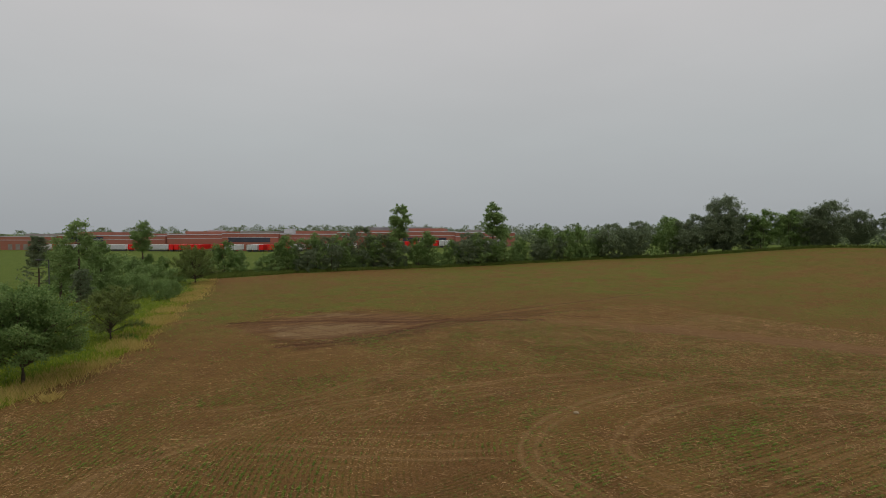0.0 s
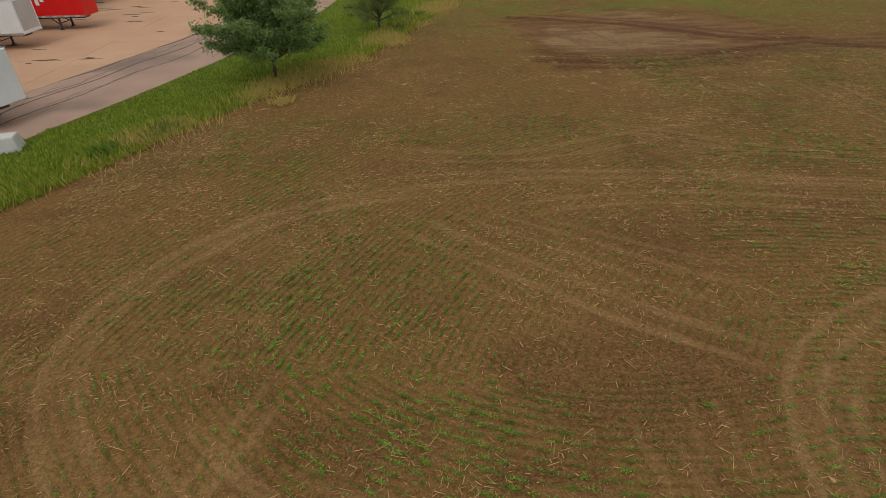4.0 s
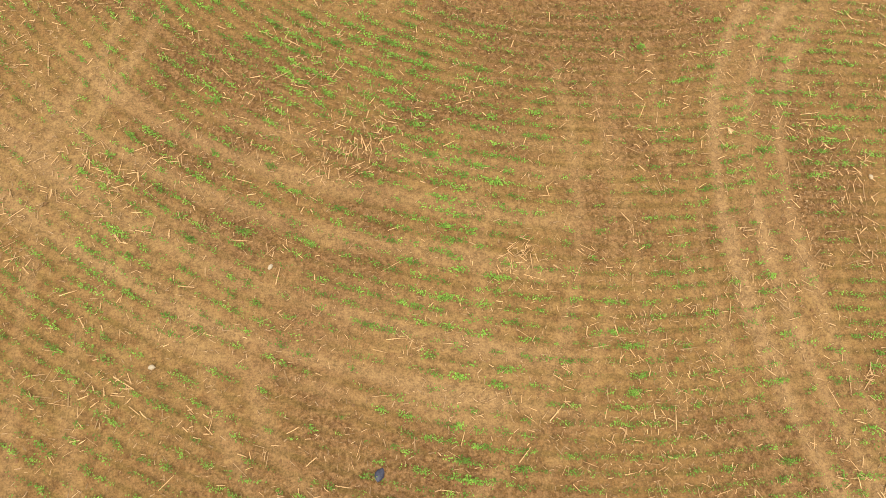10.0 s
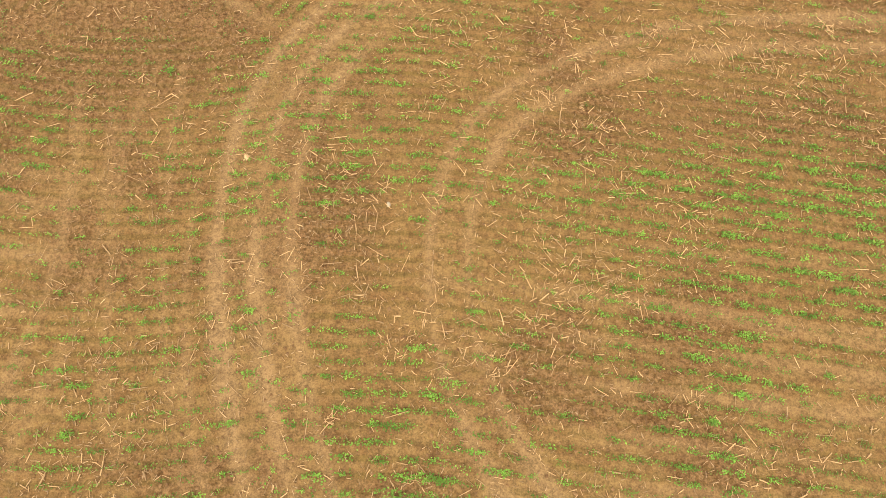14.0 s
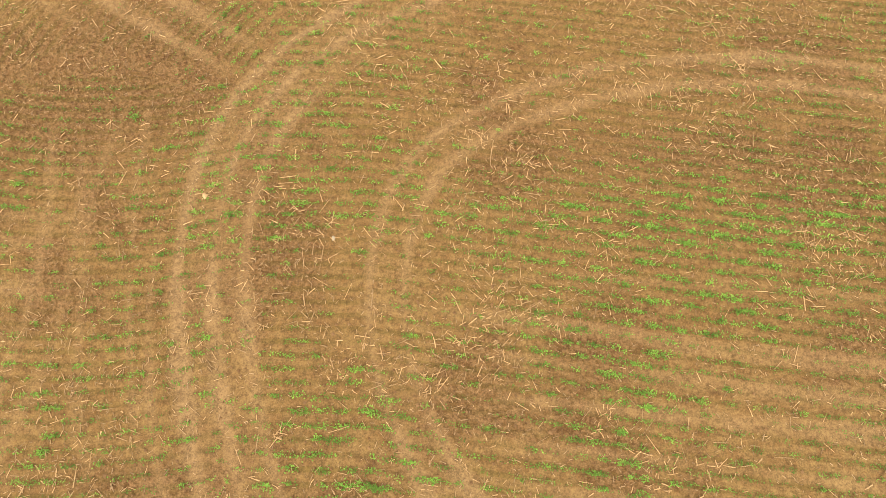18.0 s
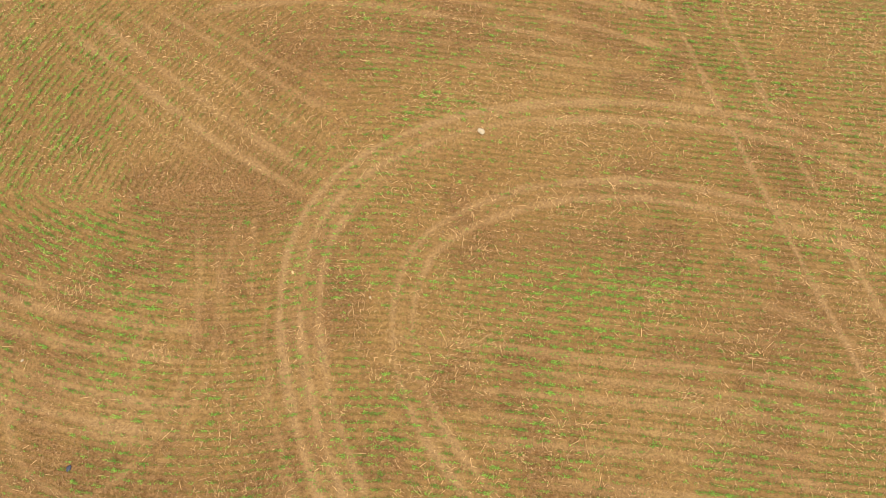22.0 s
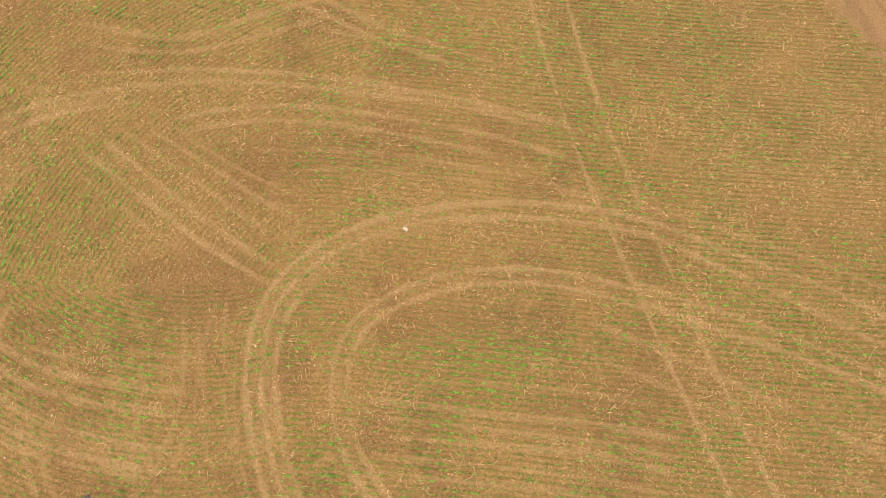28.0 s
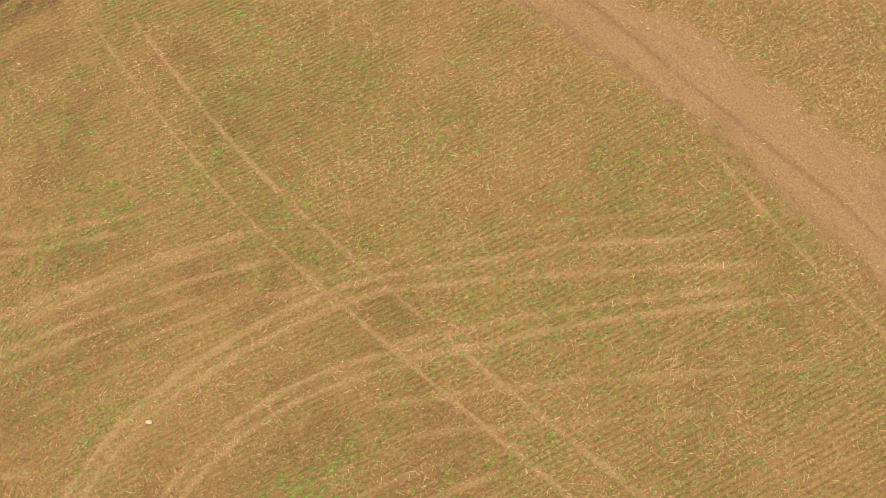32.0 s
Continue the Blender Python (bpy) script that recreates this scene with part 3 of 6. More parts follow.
def rows(x, y):
    """Phase of the planted rows, ROW metres apart: whole numbers lie on a row."""
    lean = 0.10 + 0.035 * smooth((8 - y) / 40)
    east = (y + lean * np.maximum(x + 4, 0) + 0.25 * np.sin(x / 9)) / ROW
    slant = np.hypot(x - 4, y + 10) / ROW
    sweep = np.hypot(x + 10.4, y - 8.1) / ROW
    head = (x * 0.92 - y * 0.40) / ROW
    wx, wy = x + 1.6 * (wave(x, y, 2.1, 17) - 0.5), y + 1.6 * (wave(x, y, 1.9, 18) - 0.5)
    p = east
    p = np.where((wx < -1 - 0.1 * wy) & (wy > 6.2), slant, p)
    p = np.where((wx < -6.5) & (wy > -2.4), slant, p)
    p = np.where((wx < -7.0) & (wy <= -2.4), sweep, p)
    p = np.where((wx < edge_x(wy) + 7) & (wy > 9), head, p)
    return p


def relief(x, y, t=None):
    """Height of the soil over the plane of the land."""
    t = tracks(x, y) if t is None else t
    z = 0.035 * (wave(x, y, 0.33, 6) - 0.5) * (1 - 0.7 * t)
    return z + 0.10 * (wave(x, y, 4.0) - 0.5) - 0.035 * t - 0.05 * ruts(x, y)


def bare_clods(x, y):
    """Where the soil lies open in reddish clods, with hardly a seedling."""
    v = 0.75 * smooth((wave(x, y, 2.6, 31) - 0.45) / 0.3) * smooth((wave(x, y, 0.9, 32) - 0.2) / 0.5)
    for cx, cy, sx, sy, k in ((-10.2, -2.8, 2.9, 2.2, 1.0), (-2.0, 4.8, 7.0, 1.4, 0.7), (-15.5, -13.6, 4.0, 1.6, 0.7), (3.5, -5.0, 5.0, 0.8, 0.5), (-8.6, 3.9, 2.2, 1.2, 0.6), (12.0, -9.0, 4.0, 2.0, 0.4)):
        v = v + k * np.exp(-((x - cx) / sx) ** 2 - ((y - cy) / sy) ** 2)
    return np.clip(v, 0, 1)


# ---- ground: one sheet to the horizon ----
def stretch(lo, hi, step, out_lo, out_hi, first, reach):
    """Even steps from lo to hi, wider ones up to reach, then ever longer ones outwards."""
    mid = np.arange(lo, hi + step / 2, step)
    up, s = list(np.arange(mid[-1], reach, 0.2)) or [mid[-1]], first
    while up[-1] < out_hi:
        up.append(up[-1] + s)
        s *= 1.06 if up[-1] < hi + 120 else 1.3
    dn, s = [mid[0]], first
    while dn[-1] > out_lo:
        dn.append(dn[-1] - s)
        s *= 1.06 if dn[-1] > lo - 60 else 1.3
    return np.array(dn[:0:-1] + list(mid) + up[1:])


gx = stretch(-31, 42, 0.115, -4200, 4200, 0.2, 42)
gy = stretch(-22, 26, 0.115, -4200, 4200, 0.2, 50)
X, Y = np.meshgrid(gx, gy)
T = tracks(X, Y)
phase = rows(X, Y)
whole = np.ones(X.shape)
for axis, steps in ((0, np.diff(gy)[:, None]), (1, np.diff(gx)[None, :])):
    jump = np.abs(np.diff(phase, axis=axis)) > 4.4 * steps + 0.02
    for k in range(-2, 4):
        cut = np.roll(jump, k, axis=axis)
        if axis == 0:
            whole[:-1][cut] = 0
        else:
            whole[:, :-1][cut] = 0
near = smooth((260 - np.hypot(X, Y)) / 100)
Z = land(X, Y) + relief(X, Y, T) * near - 0.02
lawn = np.maximum(smooth((edge_x(Y) - X + (wave(X, Y, 1.2) - 0.5) * 1.2) / 0.5), smooth((Y - far_y(X) + (wave(X, Y, 3) - 0.5) * 3) / 1.0))
paved = (X < road_x(Y) - 0.1) & (Y < 96) & (Y > -40)
Z = np.where(paved | (X < -40), -0.06, Z)
idx = np.arange(X.size).reshape(X.shape)
quads = np.stack([idx[:-1, :-1], idx[:-1, 1:], idx[1:, 1:], idx[1:, :-1]], -1).reshape(-1, 4)


def soil_material():
    m, n, l, p = node_material("field_soil")
    c = n.new("ShaderNodeTexCoord")

    def noise_at(size, detail=5, rough=0.55):
        t = n.new("ShaderNodeTexNoise")
        t.inputs["Scale"].default_value, t.inputs["Detail"].default_value, t.inputs["Roughness"].default_value = 1 / size, detail, rough
        l.new(c.outputs["Object"], t.inputs["Vector"])
        return t.outputs[0]

    def ramp(v, lo, hi, a=0.0, b=1.0):
        r = n.new("ShaderNodeMapRange")
        for key, value in (("From Min", lo), ("From Max", hi), ("To Min", a), ("To Max", b)):
            r.inputs[key].default_value = value
        l.new(v, r.inputs[0])
        return r.outputs[0]

    def mixed(f, a, b):
        x = n.new("ShaderNodeMix")
        x.data_type = "RGBA"
        l.new(f, x.inputs["Factor"])
        for key, v in (("A", a), ("B", b)):
            if isinstance(v, tuple):
                x.inputs[key].default_value = (*v, 1)
            else:
                l.new(v, x.inputs[key])
        return x.outputs["Result"]

    def layer(name):
        a = n.new("ShaderNodeAttribute")
        a.attribute_name = name
        return a.outputs["Fac"]

    def times(a, b):
        x = n.new("ShaderNodeMath")
        x.operation = "MULTIPLY"
        l.new(a, x.inputs[0])
        l.new(b, x.inputs[1])
        return x.outputs[0]

    def sum_of(a, b, k=1.0):
        x = n.new("ShaderNodeMath")
        x.operation = "MULTIPLY_ADD"
        l.new(b, x.inputs[0])
        x.inputs[1].default_value = k
        l.new(a, x.inputs[2])
        return x.outputs[0]

    def inverse(a):
        return ramp(a, 0, 1, 1, 0)

    fine, crumb, lump, patch, field = noise_at(0.035, 3, 0.7), noise_at(0.11, 4, 0.62), noise_at(0.42, 5, 0.65), noise_at(1.9, 5), noise_at(8.0, 4)
    # planted rows: a dark furrow beside each, broken up
    turn = n.new("ShaderNodeMath")
    turn.operation = "MULTIPLY"
    turn.inputs[1].default_value = 2 * math.pi
    l.new(layer("phase"), turn.inputs[0])
    ridge = n.new("ShaderNodeMath")
    ridge.operation = "COSINE"
    l.new(turn.outputs[0], ridge.inputs[0])
    strips = times(ramp(sum_of(sum_of(ridge.outputs[0], lump, 1.0), crumb, 0.8), 0.80, 1.65), layer("rowed"))
    strips = times(strips, ramp(noise_at(1.5, 4), 0.34, 0.60, 0.25, 1.0))
    press = ramp(sum_of(layer("track"), sum_of(lump, crumb, 0.5), 0.24), 0.28, 0.84)
    press = times(press, ramp(layer("track"), 0.02, 0.2))
    left = ramp(press, 0, 1, 1, 0.12)
    # loose crumbly ground in patches, the shade between its clods painted as dark gaps
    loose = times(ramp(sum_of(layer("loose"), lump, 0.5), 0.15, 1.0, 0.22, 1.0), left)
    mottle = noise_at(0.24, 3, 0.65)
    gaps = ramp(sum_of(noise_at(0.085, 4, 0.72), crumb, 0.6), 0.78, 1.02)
    col = mixed(ramp(patch, 0.36, 0.64), SOIL_A, SOIL_B)
    col = mixed(ramp(field, 0.42, 0.66, 0, 0.55), col, SOIL_C)
    col = mixed(times(ramp(lump, 0.46, 0.62, 0, 0.75), left), col, SOIL_C)
    col = mixed(times(loose, ramp(mottle, 0.44, 0.62, 0.3, 0.7)), col, LOOSE)
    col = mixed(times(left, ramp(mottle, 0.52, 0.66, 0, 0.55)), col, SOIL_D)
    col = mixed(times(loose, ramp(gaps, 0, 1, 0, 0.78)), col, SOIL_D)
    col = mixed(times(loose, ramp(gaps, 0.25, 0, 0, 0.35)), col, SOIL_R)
    col = mixed(times(strips, ramp(press, 0, 1, 0.68, 0.08)), col, STREAK)
    col = mixed(ramp(press, 0, 1, 0, 0.40), col, TRACK)
    col = mixed(times(layer("dirt"), ramp(crumb, 0.3, 0.6, 1.0, 0.75)), col, DIRT)
    streak = n.new("ShaderNodeTexNoise")
    run = n.new("ShaderNodeMapping")
    run.inputs["Rotation"].default_value = (0, 0, radians(13))
    run.inputs["Scale"].default_value = (2.2, 0.16, 1)
    l.new(c.outputs["Object"], run.inputs[0])
    l.new(run.outputs[0], streak.inputs["Vector"])
    streak.inputs["Scale"].default_value, streak.inputs["Detail"].default_value = 1.0, 6
    col = mixed(times(layer("dirt"), ramp(streak.outputs[0], 0.42, 0.68, 0, 0.25)), col, TRACK)
    col = mixed(times(layer("dirt"), ramp(streak.outputs[0], 0.46, 0.30, 0, 0.35)), col, SOIL_C)
    col = mixed(times(layer("crust"), ramp(sum_of(lump, crumb, 0.6), 0.62, 1.0, 1.0, 0.35)), col, CRUST)
    col = mixed(times(layer("rut"), ramp(sum_of(lump, crumb, 0.7), 0.62, 0.92, 0.35, 0.95)), col, RUT)
    green = times(layer("sprout"), ramp(sum_of(sum_of(noise_at(0.7, 6, 0.75), ridge.outputs[0], 0.06), noise_at(6.0, 5), 1.4), 1.02, 1.36))
    col = mixed(green, col, SPROUT)
    turf = mixed(ramp(noise_at(1.7, 6), 0.35, 0.65), (0.074, 0.122, 0.017), (0.140, 0.168, 0.034))
    col = mixed(layer("lawn"), col, turf)
    grain = n.new("ShaderNodeVectorMath")
    grain.operation = "SCALE"
    l.new(col, grain.inputs[0])
    l.new(ramp(sum_of(fine, crumb, 0.9), 0.74, 1.14, 0.58, 1.28), grain.inputs["Scale"])
    l.new(grain.outputs[0], p.inputs["Base Color"])
    p.inputs["Roughness"].default_value = 0.95
    p.inputs["Specular IOR Level"].default_value = 0.08
    b = n.new("ShaderNodeBump")
    b.inputs["Strength"].default_value, b.inputs["Distance"].default_value = 1.0, 0.05
    h = sum_of(sum_of(crumb, fine, 0.3), lump, 0.8)
    h = sum_of(h, times(gaps, loose), -0.7)
    h = times(h, ramp(press, 0, 1, 1, 0.35))
    h = sum_of(h, times(ridge.outputs[0], times(layer("rowed"), inverse(press))), -0.05)
    l.new(h, b.inputs["Height"])
    l.new(b.outputs[0], p.inputs["Normal"])
    return m


# SOIL_D: dark mottling, and the painted shade in the gaps between clods
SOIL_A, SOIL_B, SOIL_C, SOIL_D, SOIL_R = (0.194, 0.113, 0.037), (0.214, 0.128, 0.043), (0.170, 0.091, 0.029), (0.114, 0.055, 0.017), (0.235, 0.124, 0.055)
LOOSE, STREAK = (0.180, 0.090, 0.034), (0.118, 0.075, 0.019)
TRACK, DIRT, CRUST, RUT, SPROUT = (0.232, 0.136, 0.069), (0.196, 0.109, 0.047), (0.275, 0.185, 0.090), (0.086, 0.036, 0.018), (0.124, 0.136, 0.022)
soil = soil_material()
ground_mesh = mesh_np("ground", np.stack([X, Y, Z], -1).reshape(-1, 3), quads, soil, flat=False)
far_sprout = (1 - 0.9 * dug(X, Y)) * smooth((Y - 30) / 26) * (0.25 + 0.9 * wave(X, Y, 16, 27)) * smooth((104 - Y + 0.35 * X) / 26) + smooth((X - 40) / 25) * 0.6 * smooth((Y + 30) / 30)
for name, layer_values in (("track", T * near), ("phase", phase), ("rowed", (0.9 + 0.35 * smooth((X - 4) / 10)) * whole * near * (1 - lawn) * (1 - dirt(X, Y)) * smooth((110 - np.hypot(X, Y)) / 40)), ("loose", bare_clods(X, Y) * (1 - 0.6 * smooth((X - 10) / 10))), ("dirt", dirt(X, Y)), ("crust", crusted(X, Y)), ("rut", ruts(X, Y)), ("sprout", np.clip(far_sprout, 0, 0.85) * (1 - dirt(X, Y))), ("lawn", lawn)):
    ground_mesh.attributes.new(name, "FLOAT", "POINT").data.foreach_set("value", layer_values.astype(np.float32).ravel())
ground = tagged(new("ground", ground_mesh), "tilled brown field soil with wheel tracks, grass round it", "ground", kind="structure")


# ---- what is strewn over the field ----
def scatter(n, x0, x1, y0, y1):
    return rng.uniform(x0, x1, n), rng.uniform(y0, y1, n)


def on_rows(x, y, slack):
    """Moves points onto the nearest planted row, with some slack."""
    h = 0.02
    p = rows(x, y)
    ux, uy = (rows(x + h, y) - p) / h, (rows(x, y + h) - p) / h
    g = np.maximum(ux * ux + uy * uy, 0.5)
    d = np.clip(np.round(p) - p + rng.normal(0, slack, len(x)), -0.6, 0.6)
    return x + d * ux / g, y + d * uy / g


def lushness(x, y):
    v = (0.20 - 0.16 * bare_clods(x, y)) + 0.80 * smooth((wave(x, y, 3.2, 3) - 0.34) / 0.5) * (0.4 + 0.6 * wave(x, y, 0.9, 7))
    for cx, cy, sx, sy, s in ((4, -6.6, 6.5, 0.9, 1.0), (-2, 1.0, 1.8, 0.9, 0.7), (-20.6, 0.8, 0.9, 2.6, 0.9), (-16.5, -4.2, 2.6, 0.8, 0.4), (-18, -5.2, 3, 0.7, 0.4), (-15, -9.5, 7, 4, 0.32), (-10, -2.8, 2.8, 2.4, -0.5), (3, 11, 5, 2, 0.3), (12, 10, 3, 3, 0.3)):
        v = v + s * np.exp(-((x - cx) / sx) ** 2 - ((y - cy) / sy) ** 2)
    return v


def height_at(x, y):
    return land(x, y) + relief(x, y) * smooth((260 - np.hypot(x, y)) / 100) - 0.02


def leaves_mesh(name, base, out, up, long, wide, material, bend=0.25):
    """Many rhombic leaves: base points, the way each points, its face's up, its length and width."""
    out = out / np.linalg.norm(out, axis=1, keepdims=True)
    side = np.cross(out, up)
    side = side / np.maximum(np.linalg.norm(side, axis=1, keepdims=True), 1e-6)
    face = np.cross(side, out)
    L, W = long[:, None], wide[:, None]
    v = np.stack([base, base + out * L * 0.45 + side * W * 0.5 + face * L * bend * 0.4, base + out * L - face * L * bend * 0.3, base + out * L * 0.45 - side * W * 0.5 + face * L * bend * 0.4], 1)
    f = np.arange(len(base) * 4).reshape(-1, 4)
    return mesh_np(name, v.reshape(-1, 3), f, material)


def seedlings(name, x, y, size, per, label, material, spread=0.055):
    """Clumps of leaves, each clump drawn out along its row."""
    n = len(x)
    z = height_at(x, y) + 0.01
    h = 0.02
    p = rows(x, y)
    ax, ay = (rows(x + h, y) - p), (rows(x, y + h) - p)
    q = np.arctan2(ax, -ay) + rng.normal(0, 0.15, n)
    k = np.repeat(np.arange(n), per)
    k = k[rng.random(len(k)) < 0.35 + 0.65 * rng.random(n)[k]]
    m = len(k)
    u, v = rng.normal(0, spread * 1.9, m), rng.normal(0, spread * 0.8, m)
    s = size[k] / 0.05
    a = rng.uniform(0, 2 * np.pi, m)
    base = np.stack([x[k] + s * (u * np.cos(q[k]) - v * np.sin(q[k])), y[k] + s * (u * np.sin(q[k]) + v * np.cos(q[k])), z[k] + rng.uniform(0.0, 0.08, m)], 1)
    out = np.stack([np.cos(a), np.sin(a), rng.uniform(-0.1, 0.6, m)], 1)
    up = np.stack([rng.normal(0, 0.25, m), rng.normal(0, 0.25, m), np.ones(m)], 1)
    long = size[k] * rng.uniform(0.7, 1.3, m)
    me = leaves_mesh(name, base, out, up, long, long * rng.uniform(0.55, 0.8, m), material)
    return tagged(new(name, me), label, "seedlings", kind="stuff")


def in_view(x, y):
    """The part of the field over which the camera passes low."""
    return np.where((y > 17) & ((x < -4) | (x > 34 - (y - 17))), 0.35, 1.0) * np.where((y < -17), 0.5, 1.0)


x, y = scatter(110000, -32, 46, -22, 30)
x, y = on_rows(x, y, 0.08)
keep = rng.random(len(x)) < np.clip(lushness(x, y), 0, 1.2) * (1 - 0.8 * np.clip(tracks(x, y) * 1.2, 0, 1)) * (1 - 0.97 * dirt(x, y)) * (x > edge_x(y) + 0.8) * 0.8 * in_view(x, y) * (1 - 0.25 * smooth((x - 7) / 8)) * (1 - 0.75 * smooth((x - 31 + 0.33 * y) / 4))
x, y = x[keep], y[keep]
seedlings("seedlings", x, y, rng.uniform(0.025, 0.046, len(x)) * (0.75 + 0.4 * np.clip(lushness(x, y), 0, 1)), 26, "small bright green seedlings in drilled rows", seed_leaf, 0.052)
x, y = scatter(190000, -32, 46, -22, 32)
x, y = on_rows(x, y, 0.06)
keep = rng.random(len(x)) < (0.12 + 0.75 * smooth((wave(x, y, 2.6, 23) - 0.25) / 0.5)) * (1 - np.clip(tracks(x, y) * 1.1, 0, 0.9)) * (1 - 0.98 * dirt(x, y)) * (x > edge_x(y) + 0.8) * (0.46 + 0.50 * smooth((x - 2) / 10)) * in_view(x, y) * (1 - 0.5 * smooth((x - 31 + 0.33 * y) / 4))
x, y = x[keep], y[keep]
seedlings("small_seedlings", x, y, rng.uniform(0.028, 0.046, len(x)), 9, "small dull green seedlings just up along the rows", dull_leaf, 0.045)
x, y = scatter(90000, -24, 150, -20, 122)
keep = (y > 28) | (x > 45)
x, y = x[keep], y[keep]
x, y = on_rows(x, y, 0.15)
keep = rng.random(len(x)) < (0.15 + 0.8 * wave(x, y, 7, 3)) * (1 - 0.9 * dug(x, y)) * (1 - dirt(x, y)) * (x > edge_x(y) + 1) * (y < far_y(x) - 2) * np.clip(1.2 - np.hypot(x, y) / 190, 0.2, 1)
x, y = x[keep], y[keep]
seedlings("far_seedlings", x, y, rng.uniform(0.07, 0.13, len(x)), 6, "green seedlings over the far part of the field", seed_leaf, 0.07)


def field_weeds():
    k = np.repeat(np.arange(len(WEEDS)), 46)
    wx, wy = np.array(WEEDS)[:, 0], np.array(WEEDS)[:, 1]
    m = len(k)
    a, r = rng.uniform(0, 6.28, m), np.abs(rng.normal(0, 0.11, m))
    base = np.stack([wx[k] + r * np.cos(a), wy[k] + 0.8 * r * np.sin(a), height_at(wx, wy)[k] + rng.uniform(0, 0.12, m)], 1)
    long = rng.uniform(0.04, 0.075, m)
    me = leaves_mesh("field_weeds", base, np.stack([np.cos(a), np.sin(a), rng.uniform(0, 0.7, m)], 1), np.stack([0 * a, 0 * a, 1 + 0 * a], 1) + rng.normal(0, 0.2, (m, 3)), long, long * 0.6, seed_leaf)
    tagged(new("field_weeds", me), "bushy green weeds here and there in the field", "weeds", kind="stuff")


def straws(name, x, y, long, wide, label, material, lift=0.012, turn=None, bent=True):
    """Thin ridged splinters of stalk lying about, a little bent, split to a point at one end."""
    n = len(x)
    a = rng.uniform(0, np.pi, n) if turn is None else turn
    z = height_at(x, y) + lift + rng.uniform(0, 0.03, n)
    d = np.stack([np.cos(a), np.sin(a), rng.normal(0, 0.06, n)], 1)
    s = np.stack([-np.sin(a), np.cos(a), np.zeros(n)], 1) * wide[:, None] * 0.5
    bow = s * rng.normal(0, 0.4, n)[:, None]
    u = np.array([0, 0, 1.0]) * wide[:, None] * 0.6
    c = np.stack([x, y, z], 1)
    e = d * long[:, None] * 0.5
    tip = rng.uniform(0.15, 0.9, n)[:, None]
    rings = [(c - e - s, c - e + u, c - e + s), (c + bow - s, c + bow + u, c + bow + s), (c + e - s * tip, c + e + u * tip, c + e + s * tip)]
    rings = rings if bent else [rings[0], rings[2]]
    v = np.stack([q for ring in rings for q in ring], 1).reshape(-1, 3)
    o = (np.arange(n) * 3 * len(rings))[:, None]
    f = np.concatenate([o + np.array([(3 * k + i, 3 * k + i + 1, 3 * k + i + 4, 3 * k + i + 3)]) for k in range(len(rings) - 1) for i in (0, 1)], 0)
    return tagged(new(name, mesh_np(name, v, f, material)), label, "straw", kind="stuff")


def litter_weight(x, y):
    """How thickly the stalks lie."""
    v = 0.17 + 0.7 * smooth((wave(x, y, 2.3, 12) - 0.35) / 0.5) * (0.25 + wave(x, y, 0.7, 13)) + 0.32 * smooth((x - 8) / 12) + 0.35 * smooth((x - 33 + 0.33 * y) / 4) + 0.7 * smooth((6 - x + edge_x(y)) / 4)
    return v * (1 - 0.35 * tracks(x, y)) * (1 - 0.95 * dirt(x, y)) * (x > edge_x(y)) * in_view(x, y)


def row_turn(x, y):
    """Direction of the rows at a place."""
    p = rows(x, y)
    return np.arctan2(rows(x + 0.02, y) - p, p - rows(x, y + 0.02))


# heaps of stalks: place, number of stalks and spread
HEAPS = [(-16.2, -6.7, 90, 0.42), (-15.3, -6.1, 40, 0.4), (-23.9, -9.5, 60, 0.35), (-21.1, -11.5, 24, 0.3), (-12.6, -8.9, 22, 0.16), (-18.5, -12.1, 12, 0.15), (-20.3, -11.6, 16, 0.22),
         (-0.1, -8.7, 18, 0.2), (-1.2, -8.6, 14, 0.2), (3.8, -3.5, 14, 0.2), (-12.5, -9.1, 20, 0.25), (-4.6, -9.7, 16, 0.2), (3.2, -12.4, 18, 0.3), (9.0, -11.6, 26, 0.4), (14.5, -12.5, 36, 0.5), (13.6, -4.6, 24, 0.4), (0.9, -13.2, 34, 0.16), (-29.8, 9.0, 40, 0.14), (-31.6, 11.0, 30, 0.2), (-3.9, -4.9, 12, 0.2)]
WEEDS = [(-2.5, 1.7), (-4.1, -0.3), (11.0, 3.0), (-6.0, 3.8), (6.9, 4.9), (5.9, -12.9), (3.6, 12.7), (11.4, 6.7), (-5.7, 12.1), (-14.6, -4.6), (-9.6, -4.0), (-18.9, -5.6)]
field_weeds()
# stalks lie in drifts: places first, then the stalks of each
x, y = scatter(38000, -32, 46, -22, 30)
keep = rng.random(len(x)) < litter_weight(x, y)
x, y = x[keep], y[keep]
hx, hy, count, spread = (np.array(q, float) for q in zip(*HEAPS))
x, y = np.concatenate([x, hx]), np.concatenate([y, hy])
many = np.concatenate([np.clip(rng.geometric(0.25, keep.sum()), 1, 20), 1.3 * count]).astype(int)
wide_spread = np.concatenate([rng.uniform(0.12, 0.6, keep.sum()), 1.3 * spread])
lie = row_turn(x, y) + rng.normal(0, 0.9, len(x))
k = np.repeat(np.arange(len(x)), many)
n = len(k)
u, v = rng.normal(0, 1, n) * wide_spread[k] * 1.3, rng.normal(0, 0.7, n) * wide_spread[k]
x, y = x[k] + u * np.cos(lie[k]) - v * np.sin(lie[k]), y[k] + u * np.sin(lie[k]) + v * np.cos(lie[k])
